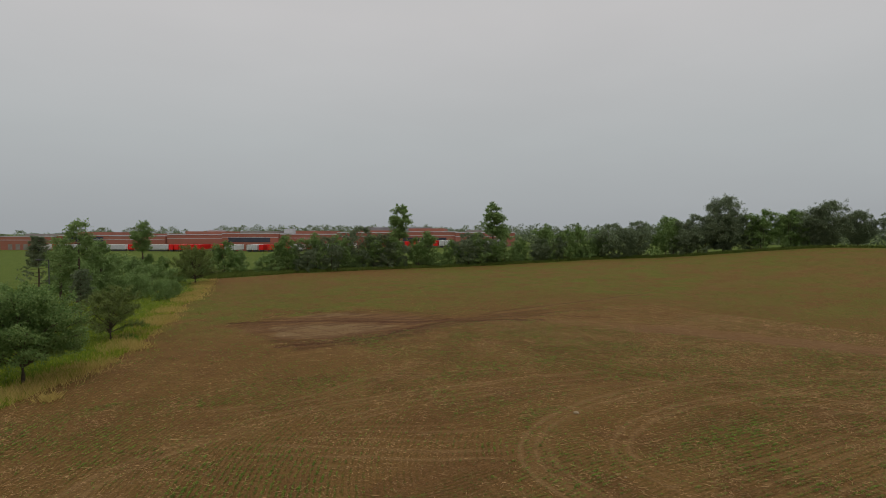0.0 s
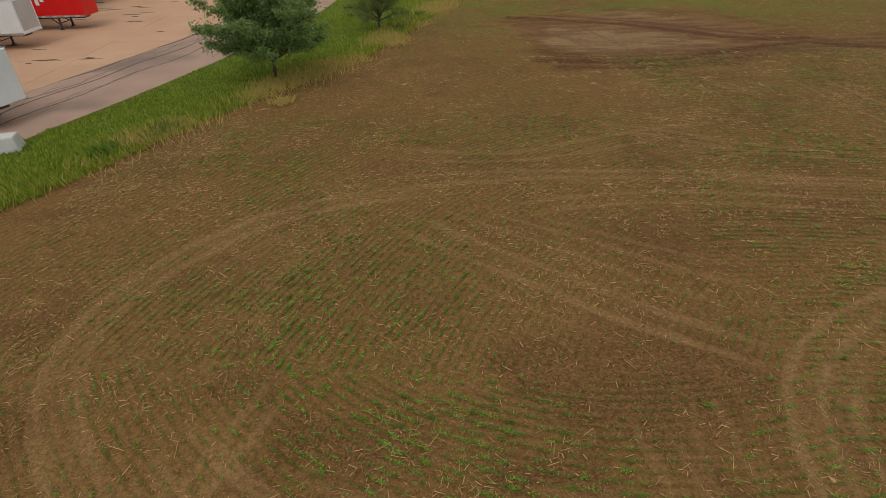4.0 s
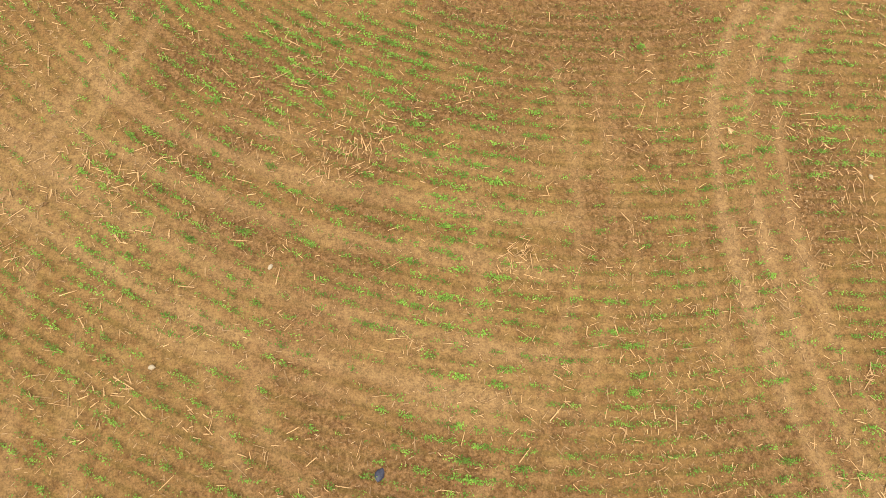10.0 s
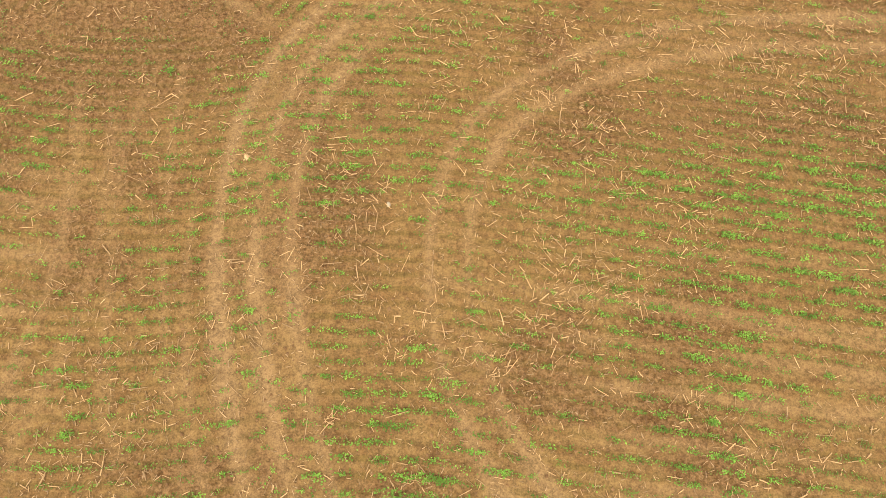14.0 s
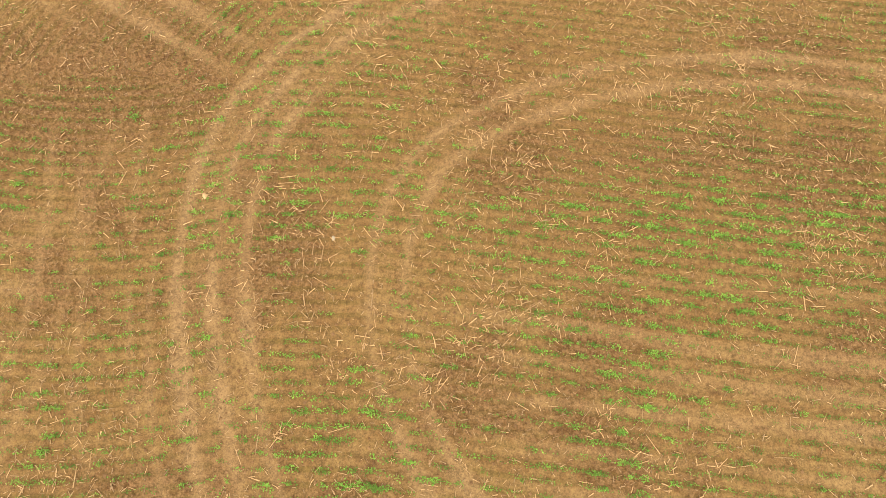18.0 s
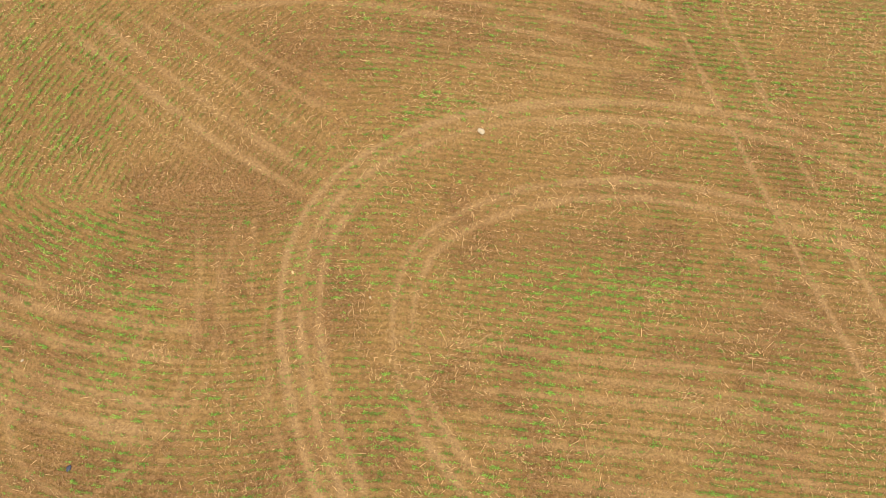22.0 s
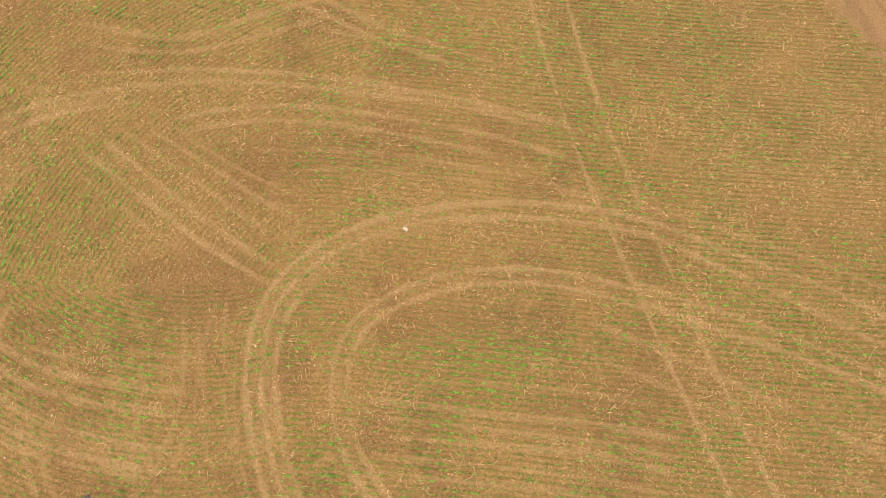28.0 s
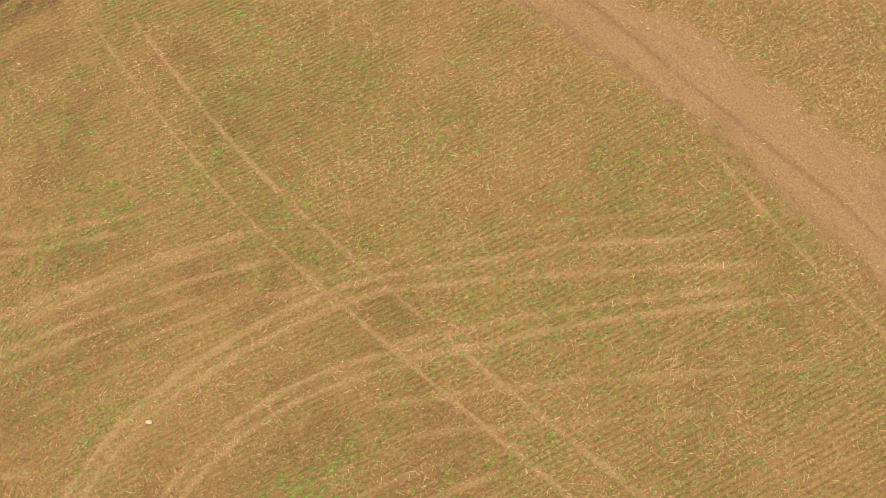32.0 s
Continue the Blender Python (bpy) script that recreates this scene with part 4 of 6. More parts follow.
straws("maize_stubble", x, y, np.clip(rng.lognormal(-1.95, 0.5, n), 0.06, 0.45), rng.uniform(0.008, 0.020, n) + 0.006 * rng.random(n) ** 6, "pale broken maize stalks strewn over the soil", straw_mat, turn=lie[k] + rng.normal(0, 0.85, n))
x, y = scatter(270000, -32, 46, -22, 30)
keep = rng.random(len(x)) < (0.25 + litter_weight(x, y)) * 0.6 * in_view(x, y) * (1 - 0.85 * dirt(x, y)) * (x > edge_x(y))
x, y = x[keep], y[keep]
n = len(x)
straws("stubble_chaff", x, y, rng.uniform(0.04, 0.13, n), rng.uniform(0.008, 0.019, n), "short pale chips of maize stalk on the soil", chaff_mat, bent=False)
x, y = scatter(36000, -25, 120, -20, 100)
keep = (y > 28) | (x > 45)
x, y = x[keep], y[keep]
keep = rng.random(len(x)) < (0.1 + 0.5 * wave(x, y, 5, 12)) * (1 - 0.9 * dirt(x, y)) * (x > edge_x(y)) * (y < far_y(x))
x, y = x[keep], y[keep]
straws("far_stubble", x, y, rng.uniform(0.12, 0.4, len(x)), rng.uniform(0.015, 0.03, len(x)), "pale stalks over the far part of the field", straw_mat, bent=False)

x, y = scatter(150000, -32, 46, -22, 28)
keep = rng.random(len(x)) < (0.08 + 0.8 * smooth((wave(x, y, 3.4, 21) - 0.35) / 0.4) + np.exp(-((x + 9) / 3) ** 2 - ((y + 3.5) / 2.5) ** 2)) * (1 - 0.9 * tracks(x, y)) * (1 - 0.8 * dirt(x, y)) * (x > edge_x(y)) * 0.7
x, y = x[keep], y[keep]
n = len(x)
size = np.clip(rng.lognormal(-3.75, 0.4, n), 0.010, 0.045)
corner = np.array([(1, 0, 0), (0, 1, 0), (-1, 0, 0), (0, -1, 0), (0, 0, 0.8), (0, 0, -0.8)], float)
v = corner[None] * size[:, None, None] * rng.uniform(0.6, 1.3, (n, 6, 3))
a = rng.uniform(0, 6.28, n)
v = np.stack([v[..., 0] * np.cos(a)[:, None] - v[..., 1] * np.sin(a)[:, None], v[..., 0] * np.sin(a)[:, None] + v[..., 1] * np.cos(a)[:, None], v[..., 2]], -1)
v = v + np.stack([x, y, height_at(x, y) + size * 0.3], 1)[:, None, :]
f = (np.arange(n) * 6)[:, None, None] + np.array([(0, 1, 4), (1, 2, 4), (2, 3, 4), (3, 0, 4), (1, 0, 5), (2, 1, 5), (3, 2, 5), (0, 3, 5)])[None]
tagged(new("soil_clods", mesh_np("soil_clods", v.reshape(-1, 3), f.reshape(-1, 3), clod_mat)), "loose brown clods of dry soil", "clods", kind="stuff")


# ---- pavements ----
def ribbon(name, left, right, top, material, label, category, thick=0.12):
    """A paved strip between two edge lines, with real thickness."""
    bm = bmesh.new()
    rings = []
    for (ax, ay), (bx, by) in zip(left, right):
        rings.append([bm.verts.new((ax, ay, top)), bm.verts.new((bx, by, top)), bm.verts.new((bx, by, top - thick)), bm.verts.new((ax, ay, top - thick))])
    for r, s in zip(rings[:-1], rings[1:]):
        for i in range(4):
            bm.faces.new((r[i], r[(i + 1) % 4], s[(i + 1) % 4], s[i]))
    bm.faces.new(rings[0])
    bm.faces.new(rings[-1][::-1])
    return tagged(part(name, bm, material), label, category, kind="structure")


ys = np.concatenate([np.arange(-30, 88, 3.0), [88.8]])
west = [(float(lot_x(v)) - 0.02, float(v)) for v in ys] + [(-43.5, 100), (-47.5, 112), (-54.5, 126), (-69, 144), (-90, 168), (-120, 200)]
east = [(float(road_x(v)), float(v)) for v in ys] + [(-34.5, 97), (-37, 106), (-43, 122), (-57, 146), (-78, 174), (-105, 215)]
ribbon("road", west, east, 0.02, asphalt, "worn grey asphalt service road curving past the lot", "road")
lot = empty("pavement", "pale tan concrete yard of large slabs", "pavement", kind="structure")
for j in range(21):
    y0, y1 = -26 + 5.8 * j, -26 + 5.8 * (j + 1) - 0.03
    x_in = -74.0 if y0 < 84 else -58.0
    for i in range(7):
        a = x_in + 5.8 * i
        xa0, xa1 = min(a, lot_x(y0)), min(a, lot_x(y1))
        xb0, xb1 = min(a + 5.77, lot_x(y0)), min(a + 5.77, lot_x(y1))
        if max(xb0 - xa0, xb1 - xa1) < 0.05 or y0 > 80 and (i < 1 or True) and xa0 < -57 + (y0 - 80) * 0.75:
            continue
        bm = bmesh.new()
        top = 0.028 + 0.006 * ((i * 7 + j * 3) % 5) / 5
        lo = [bm.verts.new((px, py, -0.1)) for px, py in ((xa0, y0), (xb0, y0), (xb1, y1), (xa1, y1))]
        hi = [bm.verts.new((v.co.x, v.co.y, top)) for v in lo]
        bm.faces.new(hi)
        for k in range(4):
            bm.faces.new((lo[k], lo[(k + 1) % 4], hi[(k + 1) % 4], hi[k]))
        part("slab", bm, concrete, lot)
# tar repairs and joints
r2 = random.Random(4)
for k in range(48):
    px, py = r2.uniform(-60, -42), r2.uniform(20, 84)
    if px > lot_x(py) - 1.0:
        continue
    ln, wd = r2.uniform(0.3, 1.5), r2.uniform(0.08, 0.24)
    bm = bmesh.new()
    pts = [(ln * math.cos(a / 6 * math.pi) * r2.uniform(0.35, 1.1), wd * math.sin(a / 6 * math.pi) * r2.uniform(0.4, 1.5)) for a in range(12)]
    vs = [bm.verts.new((px + q[0], py + q[1], 0.040)) for q in pts]
    bm.faces.new(vs)
    ext = bmesh.ops.extrude_face_region(bm, geom=bm.faces[:])
    bmesh.ops.translate(bm, vec=(0, 0, -0.02), verts=[v for v in ext["geom"] if isinstance(v, bmesh.types.BMVert)])
    part("tar_patch", bm, crack_mat, lot)


def strip_line(pts, w, z, material, name, parent):
    bm = bmesh.new()
    prev = None
    for i, (px, py) in enumerate(pts):
        qx, qy = pts[min(i + 1, len(pts) - 1)]
        ox, oy = pts[max(i - 1, 0)]
        d = Vector((qx - ox, qy - oy, 0)).normalized()
        s = Vector((-d.y, d.x, 0)) * w / 2
        row = [bm.verts.new(Vector((px, py, z)) + s), bm.verts.new(Vector((px, py, z)) - s)]
        if prev:
            bm.faces.new((prev[0], prev[1], row[1], row[0]))
        prev = row
    ext = bmesh.ops.extrude_face_region(bm, geom=bm.faces[:])
    bmesh.ops.translate(bm, vec=(0, 0, -0.02), verts=[v for v in ext["geom"] if isinstance(v, bmesh.types.BMVert)])
    return part(name, bm, material, parent)


road_ob = bpy.data.objects["road"]
for k in range(26):
    off, y0, ln, sway = r2.uniform(0.6, 5.4), r2.uniform(2, 80), r2.uniform(4, 16), r2.uniform(0, 6)
    pts = [(float(lot_x(v)) + off + 0.30 * math.sin(v * 0.9 + sway) + 0.14 * math.sin(v * 2.7 + k), float(v)) for v in np.arange(y0, min(y0 + ln, 85), 0.6)]
    if len(pts) > 3 and all(px < road_x(py) - 0.2 for px, py in pts):
        strip_line(pts, r2.uniform(0.03, 0.07), 0.024 + 0.0002 * k, hairline, "crack", road_ob)
for off, w, y0, y1 in ((0.05, 0.16, -10, 86), (2.3, 0.14, 10, 50), (4.2, 0.1, 14, 60), (3.2, 0.22, 40, 84)):
    strip_line([(float(lot_x(v)) + off + 0.25 * math.sin(v * 0.7 + off), float(v)) for v in np.arange(y0, y1, 1.5)], w, 0.026, crack_mat, "tar_seam", road_ob)


# ---- grass of the verge ----
def blades(name, x, y, tall, material, label, wide=0.05, lean=0.35):
    n = len(x)
    a = rng.uniform(0, 2 * np.pi, n)
    out = np.stack([lean * np.cos(a), lean * np.sin(a), np.ones(n)], 1)
    up = np.stack([np.cos(a + 1.3), np.sin(a + 1.3), np.full(n, 0.2)], 1)
    base = np.stack([x, y, land(x, y) - 0.05], 1)
    me = leaves_mesh(name, base, out, up, tall, np.full(n, wide) * rng.uniform(0.6, 1.6, n), material, 0.15)
    return tagged(new(name, me), label, "grass", kind="stuff")


yy = rng.uniform(-14, 112, 150000)
u = rng.random(len(yy))
lo_x = np.where(yy < 88, road_x(yy) + 0.15, -34 - (yy - 88) * 0.6)
xx = lo_x + (edge_x(yy) + 0.5 - lo_x) * u
d_edge = edge_x(yy) - xx
tall = 0.16 + 0.30 * smooth((4.5 - d_edge) / 3) * wave(xx, yy, 1.6, 2) + 0.12 * wave(xx, yy, 3, 4)
keep = rng.random(len(yy)) < np.clip(0.9 - yy / 160, 0.3, 1)
blades("verge_grass", xx[keep], yy[keep], tall[keep] * rng.uniform(0.6, 1.3, keep.sum()), grass_leaf, "lush green grass on the verge between field and road")
yy = rng.uniform(-6, 110, 40000)
xx = edge_x(yy) + rng.normal(-0.5, 1.0, len(yy))
keep = rng.random(len(yy)) < 0.1 + 1.1 * smooth((wave(xx, yy, 4.0, 15) - 0.45) / 0.3) * smooth((yy + 10) / 40)
blades("dry_grass", xx[keep], yy[keep], rng.uniform(0.3, 0.8, keep.sum()), dry_leaf, "tall straw-yellow dry grass along the field edge", 0.035, 0.4)
cy = rng.uniform(2, 60, 260)
cx = edge_x(cy) + rng.normal(-1.0, 0.55, len(cy))
keep = rng.random(len(cy)) < np.clip(1.0 - cy / 22, 0.05, 1) * smooth((wave(cx, cy, 2.2, 9) - 0.35) / 0.3)
k = np.repeat(np.flatnonzero(keep), 150)
xx, yy = cx[k] + rng.normal(0, 0.32, len(k)), cy[k] + rng.normal(0, 0.32, len(k))
blades("verge_weeds", xx, yy, rng.uniform(0.25, 0.75, len(k)), weed_leaf, "tall dark green weeds in clumps along the field edge", 0.11, 0.6)
k = np.repeat(np.arange(5), 240)
tx, ty = np.array((-25.7, -27.6, -22.4, -20.0, -18.3)), np.array((20.2, 21.6, 30.0, 34.5, 42.0))
spread = np.array((0.28, 0.5, 0.5, 0.7, 0.8))[k]
blades("dry_tufts", tx[k] + rng.normal(0, 1, len(k)) * spread, ty[k] + rng.normal(0, 1, len(k)) * spread, rng.uniform(0.3, 0.75, len(k)), dry_leaf, "bleached tufts of dead grass at the field edge", 0.04, 0.9)
xx, yy = rng.uniform(-30, 165, 60000), rng.uniform(0, 14, 60000)
yy = far_y(xx) + yy - 1
keep = (xx > 1) & (yy < 140)
blades("field_margin_grass", xx[keep], yy[keep], rng.uniform(0.4, 1.2, keep.sum()), rank_leaf, "rank green grass along the far margin", 0.16)


# ---- trees ----
def tube(bm, pts, radii, n=7):
    prev = None
    for i, p in enumerate(pts):
        p = Vector(p)
        q, o = Vector(pts[min(i + 1, len(pts) - 1)]), Vector(pts[max(i - 1, 0)])
        turn = (q - o).to_track_quat("Z", "Y")
        ring = [bm.verts.new(p + turn @ Vector((radii[i] * math.cos(6.2832 * k / n), radii[i] * math.sin(6.2832 * k / n), 0))) for k in range(n)]
        if prev:
            for k in range(n):
                bm.faces.new((prev[k], prev[(k + 1) % n], ring[(k + 1) % n], ring[k]))
        prev = ring
    bm.faces.new(prev)


TREES = {}


def spreading_tree(kind, seed, height, width, fork, leaf, material, limbs=46, tuft=34):
    """A short trunk that forks low into long rising limbs, each with side twigs that carry small leaves to its tip."""
    g = np.random.default_rng(seed)
    bm = bmesh.new()
    tube(bm, [(0, 0, -0.15), (0.03, 0.02, fork * 0.5), (0.0, 0.05, fork), (0.1, 0.0, height * 0.45), (0.0, 0.1, height * 0.8)], [0.032 * height * q for q in (0.75, 0.55, 0.5, 0.26, 0.06)])
    spots, reach = [], []
    for k in range(limbs):
        q = k / (limbs - 1)
        a = 2.4 * k + g.normal(0, 0.25)
        rise = radians(9 + 72 * q ** 0.85 + g.normal(0, 6))
        start = Vector((0.02, 0.03, fork * 0.9 + (height * 0.34) * q * g.uniform(0.5, 1.0)))
        long = (0.5 * width * math.cos(rise) ** 0.6 + (height - start.z) * math.sin(rise) * 0.55) * g.uniform(0.82, 1.08)
        tip = start + Vector((math.cos(a) * math.cos(rise), math.sin(a) * math.cos(rise), math.sin(rise))) * long
        tip.z = max(min(tip.z, height * g.uniform(0.9, 1.03)), fork * 0.8)
        knee = start.lerp(tip, 0.5) + Vector((0, 0, 0.09 * long))
        r = 0.010 * height * (1 - 0.5 * q)
        tube(bm, [start, knee, tip], [r, r * 0.6, r * 0.15], 5)
        for j in range(10):
            t = 0.22 + 0.78 * (j + g.random()) / 10
            base = start.lerp(knee, t * 2) if t < 0.5 else knee.lerp(tip, t * 2 - 1)
            b = a + g.choice((-1, 1)) * g.uniform(0.5, 1.3)
            side = base + Vector((math.cos(b), math.sin(b), g.uniform(-0.15, 0.75))) * long * 0.36 * g.uniform(0.5, 1.1) * (1.3 - t)
            tube(bm, [base, side], [r * 0.3, r * 0.08], 3)
            for f in (0.35, 0.7, 1.0):
                spots.append(base.lerp(side, f))
                reach.append(0.13 + 0.10 * g.random())
    trunk = bpy.data.meshes.new("trunk")
    for f in bm.faces:
        f.smooth = True
    bm.to_mesh(trunk)
    bm.free()
    trunk.materials.append(bark)
    k = np.repeat(np.arange(len(spots)), tuft)
    base = np.array([list(v) for v in spots])[k] + g.normal(0, 1, (len(k), 3)) * np.array(reach)[k][:, None] * width / 8
    out = g.normal(0, 1, (len(k), 3)) + np.array([0, 0, -0.1])
    up = g.normal(0, 0.6, (len(k), 3)) + np.array([0, 0, 1.0])
    size = leaf * g.uniform(0.6, 1.4, len(k))
    TREES[kind] = (trunk, leaves_mesh("crown", base, out, up, size, size * 0.6, material))


def pine_tree(kind, seed, height, width, material):
    """A pine: whorls of boughs round a straight trunk, dense above and sparse below, with tufts of needles."""
    g = np.random.default_rng(seed)
    bm = bmesh.new()
    tube(bm, [(0, 0, -0.15), (0.05, 0, height * 0.3), (0, 0.06, height * 0.65), (0, 0, height * 0.98)], [0.16, 0.13, 0.08, 0.02])
    tufts = []
    z = height * 0.2
    while z < height * 0.97:
        q = z / height
        many = 3 if q < 0.45 else 6
        for k in range(many):
            a = 6.283 * k / many + g.uniform(0, 1.2) + 5 * z
            long = 0.5 * width * (1.35 if q < 0.45 else math.sqrt(max(1 - ((q - 0.6) / 0.44) ** 2, 0.02)) * 0.8) * g.uniform(0.7, 1.15)
            p0, p2 = Vector((0, 0, z)), Vector((math.cos(a) * long, math.sin(a) * long, z + long * g.uniform(-0.12, 0.35)))
            p1 = p0.lerp(p2, 0.5) - Vector((0, 0, 0.08 * long))
            tube(bm, [p0, p1, p2], [0.035, 0.025, 0.008], 4)
            for f in ((0.7, 0.85, 1.0) if q < 0.45 else (0.35, 0.55, 0.75, 0.9, 1.0)):
                base = p1.lerp(p2, f * 2 - 1) if f > 0.5 else p0.lerp(p1, f * 2)
                for w in range(2):
                    tufts.append(base + Vector((g.normal(0, 0.16), g.normal(0, 0.16), g.normal(0.08, 0.1))))
        z += 0.62 if q < 0.45 else 0.40
    trunk = bpy.data.meshes.new("trunk")
    bm.to_mesh(trunk)
    bm.free()
    trunk.materials.append(bark)
    k = np.repeat(np.arange(len(tufts)), 26)
    base = np.array([list(v) for v in tufts])[k] + g.normal(0, 0.05, (len(k), 3))
    out = g.normal(0, 1, (len(k), 3)) + np.array([0, 0, 0.5])
    size = g.uniform(0.14, 0.30, len(k))
    TREES[kind] = (trunk, leaves_mesh("crown", base, out, g.normal(0, 1, (len(k), 3)), size, size * 0.22, material))


def tree_meshes(kind, seed, height, width, low, leaves, leaf, material, shape="round", stems=1):
    """Trunk with limbs, and a crown of leaf clumps with gaps. low: where the crown begins."""
    g = np.random.default_rng(seed)
    bm = bmesh.new()
    tips = []
    for s in range(stems):
        ox, oy = (0, 0) if stems == 1 else g.normal(0, width * 0.12, 2)
        top = height * ((0.72 if width > 12 else 0.86) if s == 0 else g.uniform(0.55, 0.8))
        r0 = 0.022 * height if stems == 1 else 0.012 * height
        bend = g.normal(0, 0.03 * height, 2)
        pts = [(ox + bend[0] * t * t + 0.01 * height * math.sin(5 * t + s), oy + bend[1] * t * t, -0.15 + top * t) for t in np.linspace(0, 1, 8)]
        tube(bm, pts, [r0 * (1.35 if i == 0 else 1 - 0.12 * i) for i in range(8)])
        for k in range(11 if stems == 1 else 5):
            t = g.uniform(max(low / height, 0.12), 0.9)
            j = min(int(t * 7), 6)
            p0 = Vector(pts[j]).lerp(Vector(pts[j + 1]), t * 7 - j)
            a = g.uniform(0, 6.28)
            reach = 0.5 * width * crown_radius(shape, (p0.z - low) / (height - low)) * g.uniform(0.5, 0.8)
            rise = reach * g.uniform(0.25, 0.8)
            p2 = p0 + Vector((math.cos(a) * reach, math.sin(a) * reach, rise))
            p1 = p0.lerp(p2, 0.5) + Vector((0, 0, -0.05 * reach))
            rr = r0 * (1 - 0.8 * t) * 0.5
            tube(bm, [p0, p1, p2], [rr, rr * 0.65, rr * 0.25], 5)
            tips += [p1, p2, p1.lerp(p2, 0.5)]
    trunk = bpy.data.meshes.new("trunk")
    for f in bm.faces:
        f.smooth = True
    bm.to_mesh(trunk)
    bm.free()
    trunk.materials.append(bark)
    clumps = max(leaves // 14, 30)
    boughs = 70 if width > 12 else 34 if shape in ("round", "ovate") else 44
    t = g.random(boughs) ** 0.9
    a = np.arange(boughs) * 2.4 + g.normal(0, 0.3, boughs)
    rad = 0.5 * width * np.array([crown_radius(shape, v) for v in t]) * g.uniform(0.45, 1.0, boughs)
    tp = np.stack([rad * np.cos(a), rad * np.sin(a), low + (height - low) * (0.04 + 0.92 * t)], 1)
    tp = np.concatenate([tp, np.array([list(v) for v in tips])[: boughs // 2]])
    pick = g.integers(0, len(tp), clumps)
    puff = width * (g.uniform(0.026, 0.07, len(tp)) if shape == "bush" else g.uniform(0.045, 0.10, len(tp)))[pick]
    centre = tp[pick] + g.normal(0, 1, (clumps, 3)) * puff[:, None] * np.array([1, 1, 0.75])
    centre[:, 2] = np.maximum(centre[:, 2], low * 0.78 + g.random(clumps) * 0.35)
    k = np.repeat(np.arange(clumps), leaves // clumps)
    spread = width * 0.026
    base = centre[k] + g.normal(0, 1, (len(k), 3)) * spread * np.array([1, 1, 0.7])
    base[:, 2] = np.maximum(base[:, 2], 0.05)
    out = g.normal(0, 1, (len(k), 3)) + np.array([0, 0, -0.2])
    up = g.normal(0, 0.6, (len(k), 3)) + np.array([0, 0, 1.0])
    size = leaf * g.uniform(0.6, 1.4, len(k))
    crown = leaves_mesh("crown", base, out, up, size, size * 0.62, material)
    TREES[kind] = (trunk, crown)


def crown_radius(shape, t):
    t = min(max(t, 0.0), 1.0)
    if shape == "ovate":
        return max(math.sin(math.pi * min(0.06 + 0.94 * t, 1.0) ** 0.62), 0.06)
    if shape == "tall":
        return 0.25 + 0.75 * math.sin(math.pi * min(t * 0.9 + 0.1, 1)) ** 0.7
    if shape == "bush":
        return math.sqrt(max(1 - t * t, 0.02))
    return math.sqrt(max(1 - (2 * (t ** 0.85) - 1) ** 2, 0.03))


def plant(kind, x, y, scale, turn, label, name="tree", stretch_z=1.0, group=""):
    root = empty(name, label, name, None, group)
    for n_, me in zip(("trunk", "crown"), TREES[kind]):
        ob = new(n_, me)
        ob.parent = root
    root.matrix_world = Matrix.LocRotScale((x, y, float(land(x, y)) - 0.03), Euler((0, 0, radians(turn))), (scale, scale, scale * stretch_z))
    return root


spreading_tree("verge", 11, 7.4, 7.8, 1.5, 0.165, tree_leaf)
spreading_tree("young", 12, 6.2, 5.4, 0.9, 0.13, olive_leaf, 30, 24)
pine_tree("pine", 13, 10.2, 3.9, dark_leaf)
tree_meshes("poplar", 14, 12.5, 6.0, 1.2, 8000, 0.28, bright_leaf, "tall")
tree_meshes("shrub", 15, 5.0, 9.0, 0.1, 8000, 0.26, bright_leaf, "bush", 4)
tree_meshes("hedge", 16, 9.0, 9.0, 0.2, 7000, 0.38, tree_leaf, "bush", 3)
tree_meshes("hedge_dark", 17, 11.0, 9.0, 0.3, 7000, 0.40, dark_leaf, "tall", 2)
tree_meshes("hedge_fresh", 21, 9.5, 8.0, 0.2, 7000, 0.36, bright_leaf, "ovate", 3)
tree_meshes("maple", 18, 13.0, 12.1, 4.6, 30000, 0.33, maple_leaf, "round")
tree_meshes("cottonwood", 19, 20.0, 7.4, 9.5, 10000, 0.42, bright_leaf, "tall")
tree_meshes("oak", 20, 20.0, 17.0, 2.0, 26000, 0.55, dark_leaf, "round")

plant("verge", -27.3, 25.1, 0.97, 20, "young broad-leaved tree with a rounded green crown")
plant("young", -21.4, 40.2, 0.92, 80, "small olive-green tree forking low at the field edge")
plant("pine", -23.7, 48.6, 0.66, 130, "small scraggly pine with bare lower branches")
plant("pine", -29.2, 92.0, 1.0, 20, "dark upright pine beside the road")
plant("poplar", -23.8, 77.8, 1.0, 40, "tall slender fresh green tree")
plant("poplar", -26.0, 82.5, 0.8, 140, "tall slender fresh green tree")
plant("poplar", -20.5, 84.0, 0.75, 250, "slender fresh green tree above the shrubs")
for px, py, sc, tall in ((-12.9, 73.6, 0.42, 1.5), (-15.6, 79.6, 0.55, 1.3), (-10.8, 79.0, 0.40, 1.3), (-18.6, 77.4, 0.50, 1.5), (-20.6, 83.6, 0.60, 1.4), (-14.6, 86.0, 0.55, 1.2), (-22.4, 73.0, 0.36, 1.6)):
    plant("shrub", px, py, sc, px * 31 % 360, "rounded grey-green shrub at the field corner", "shrub", stretch_z=tall, group="corner shrubs")
plant("shrub", -22.5, 92.0, 1.1, 120, "wide rounded green shrub", "shrub")
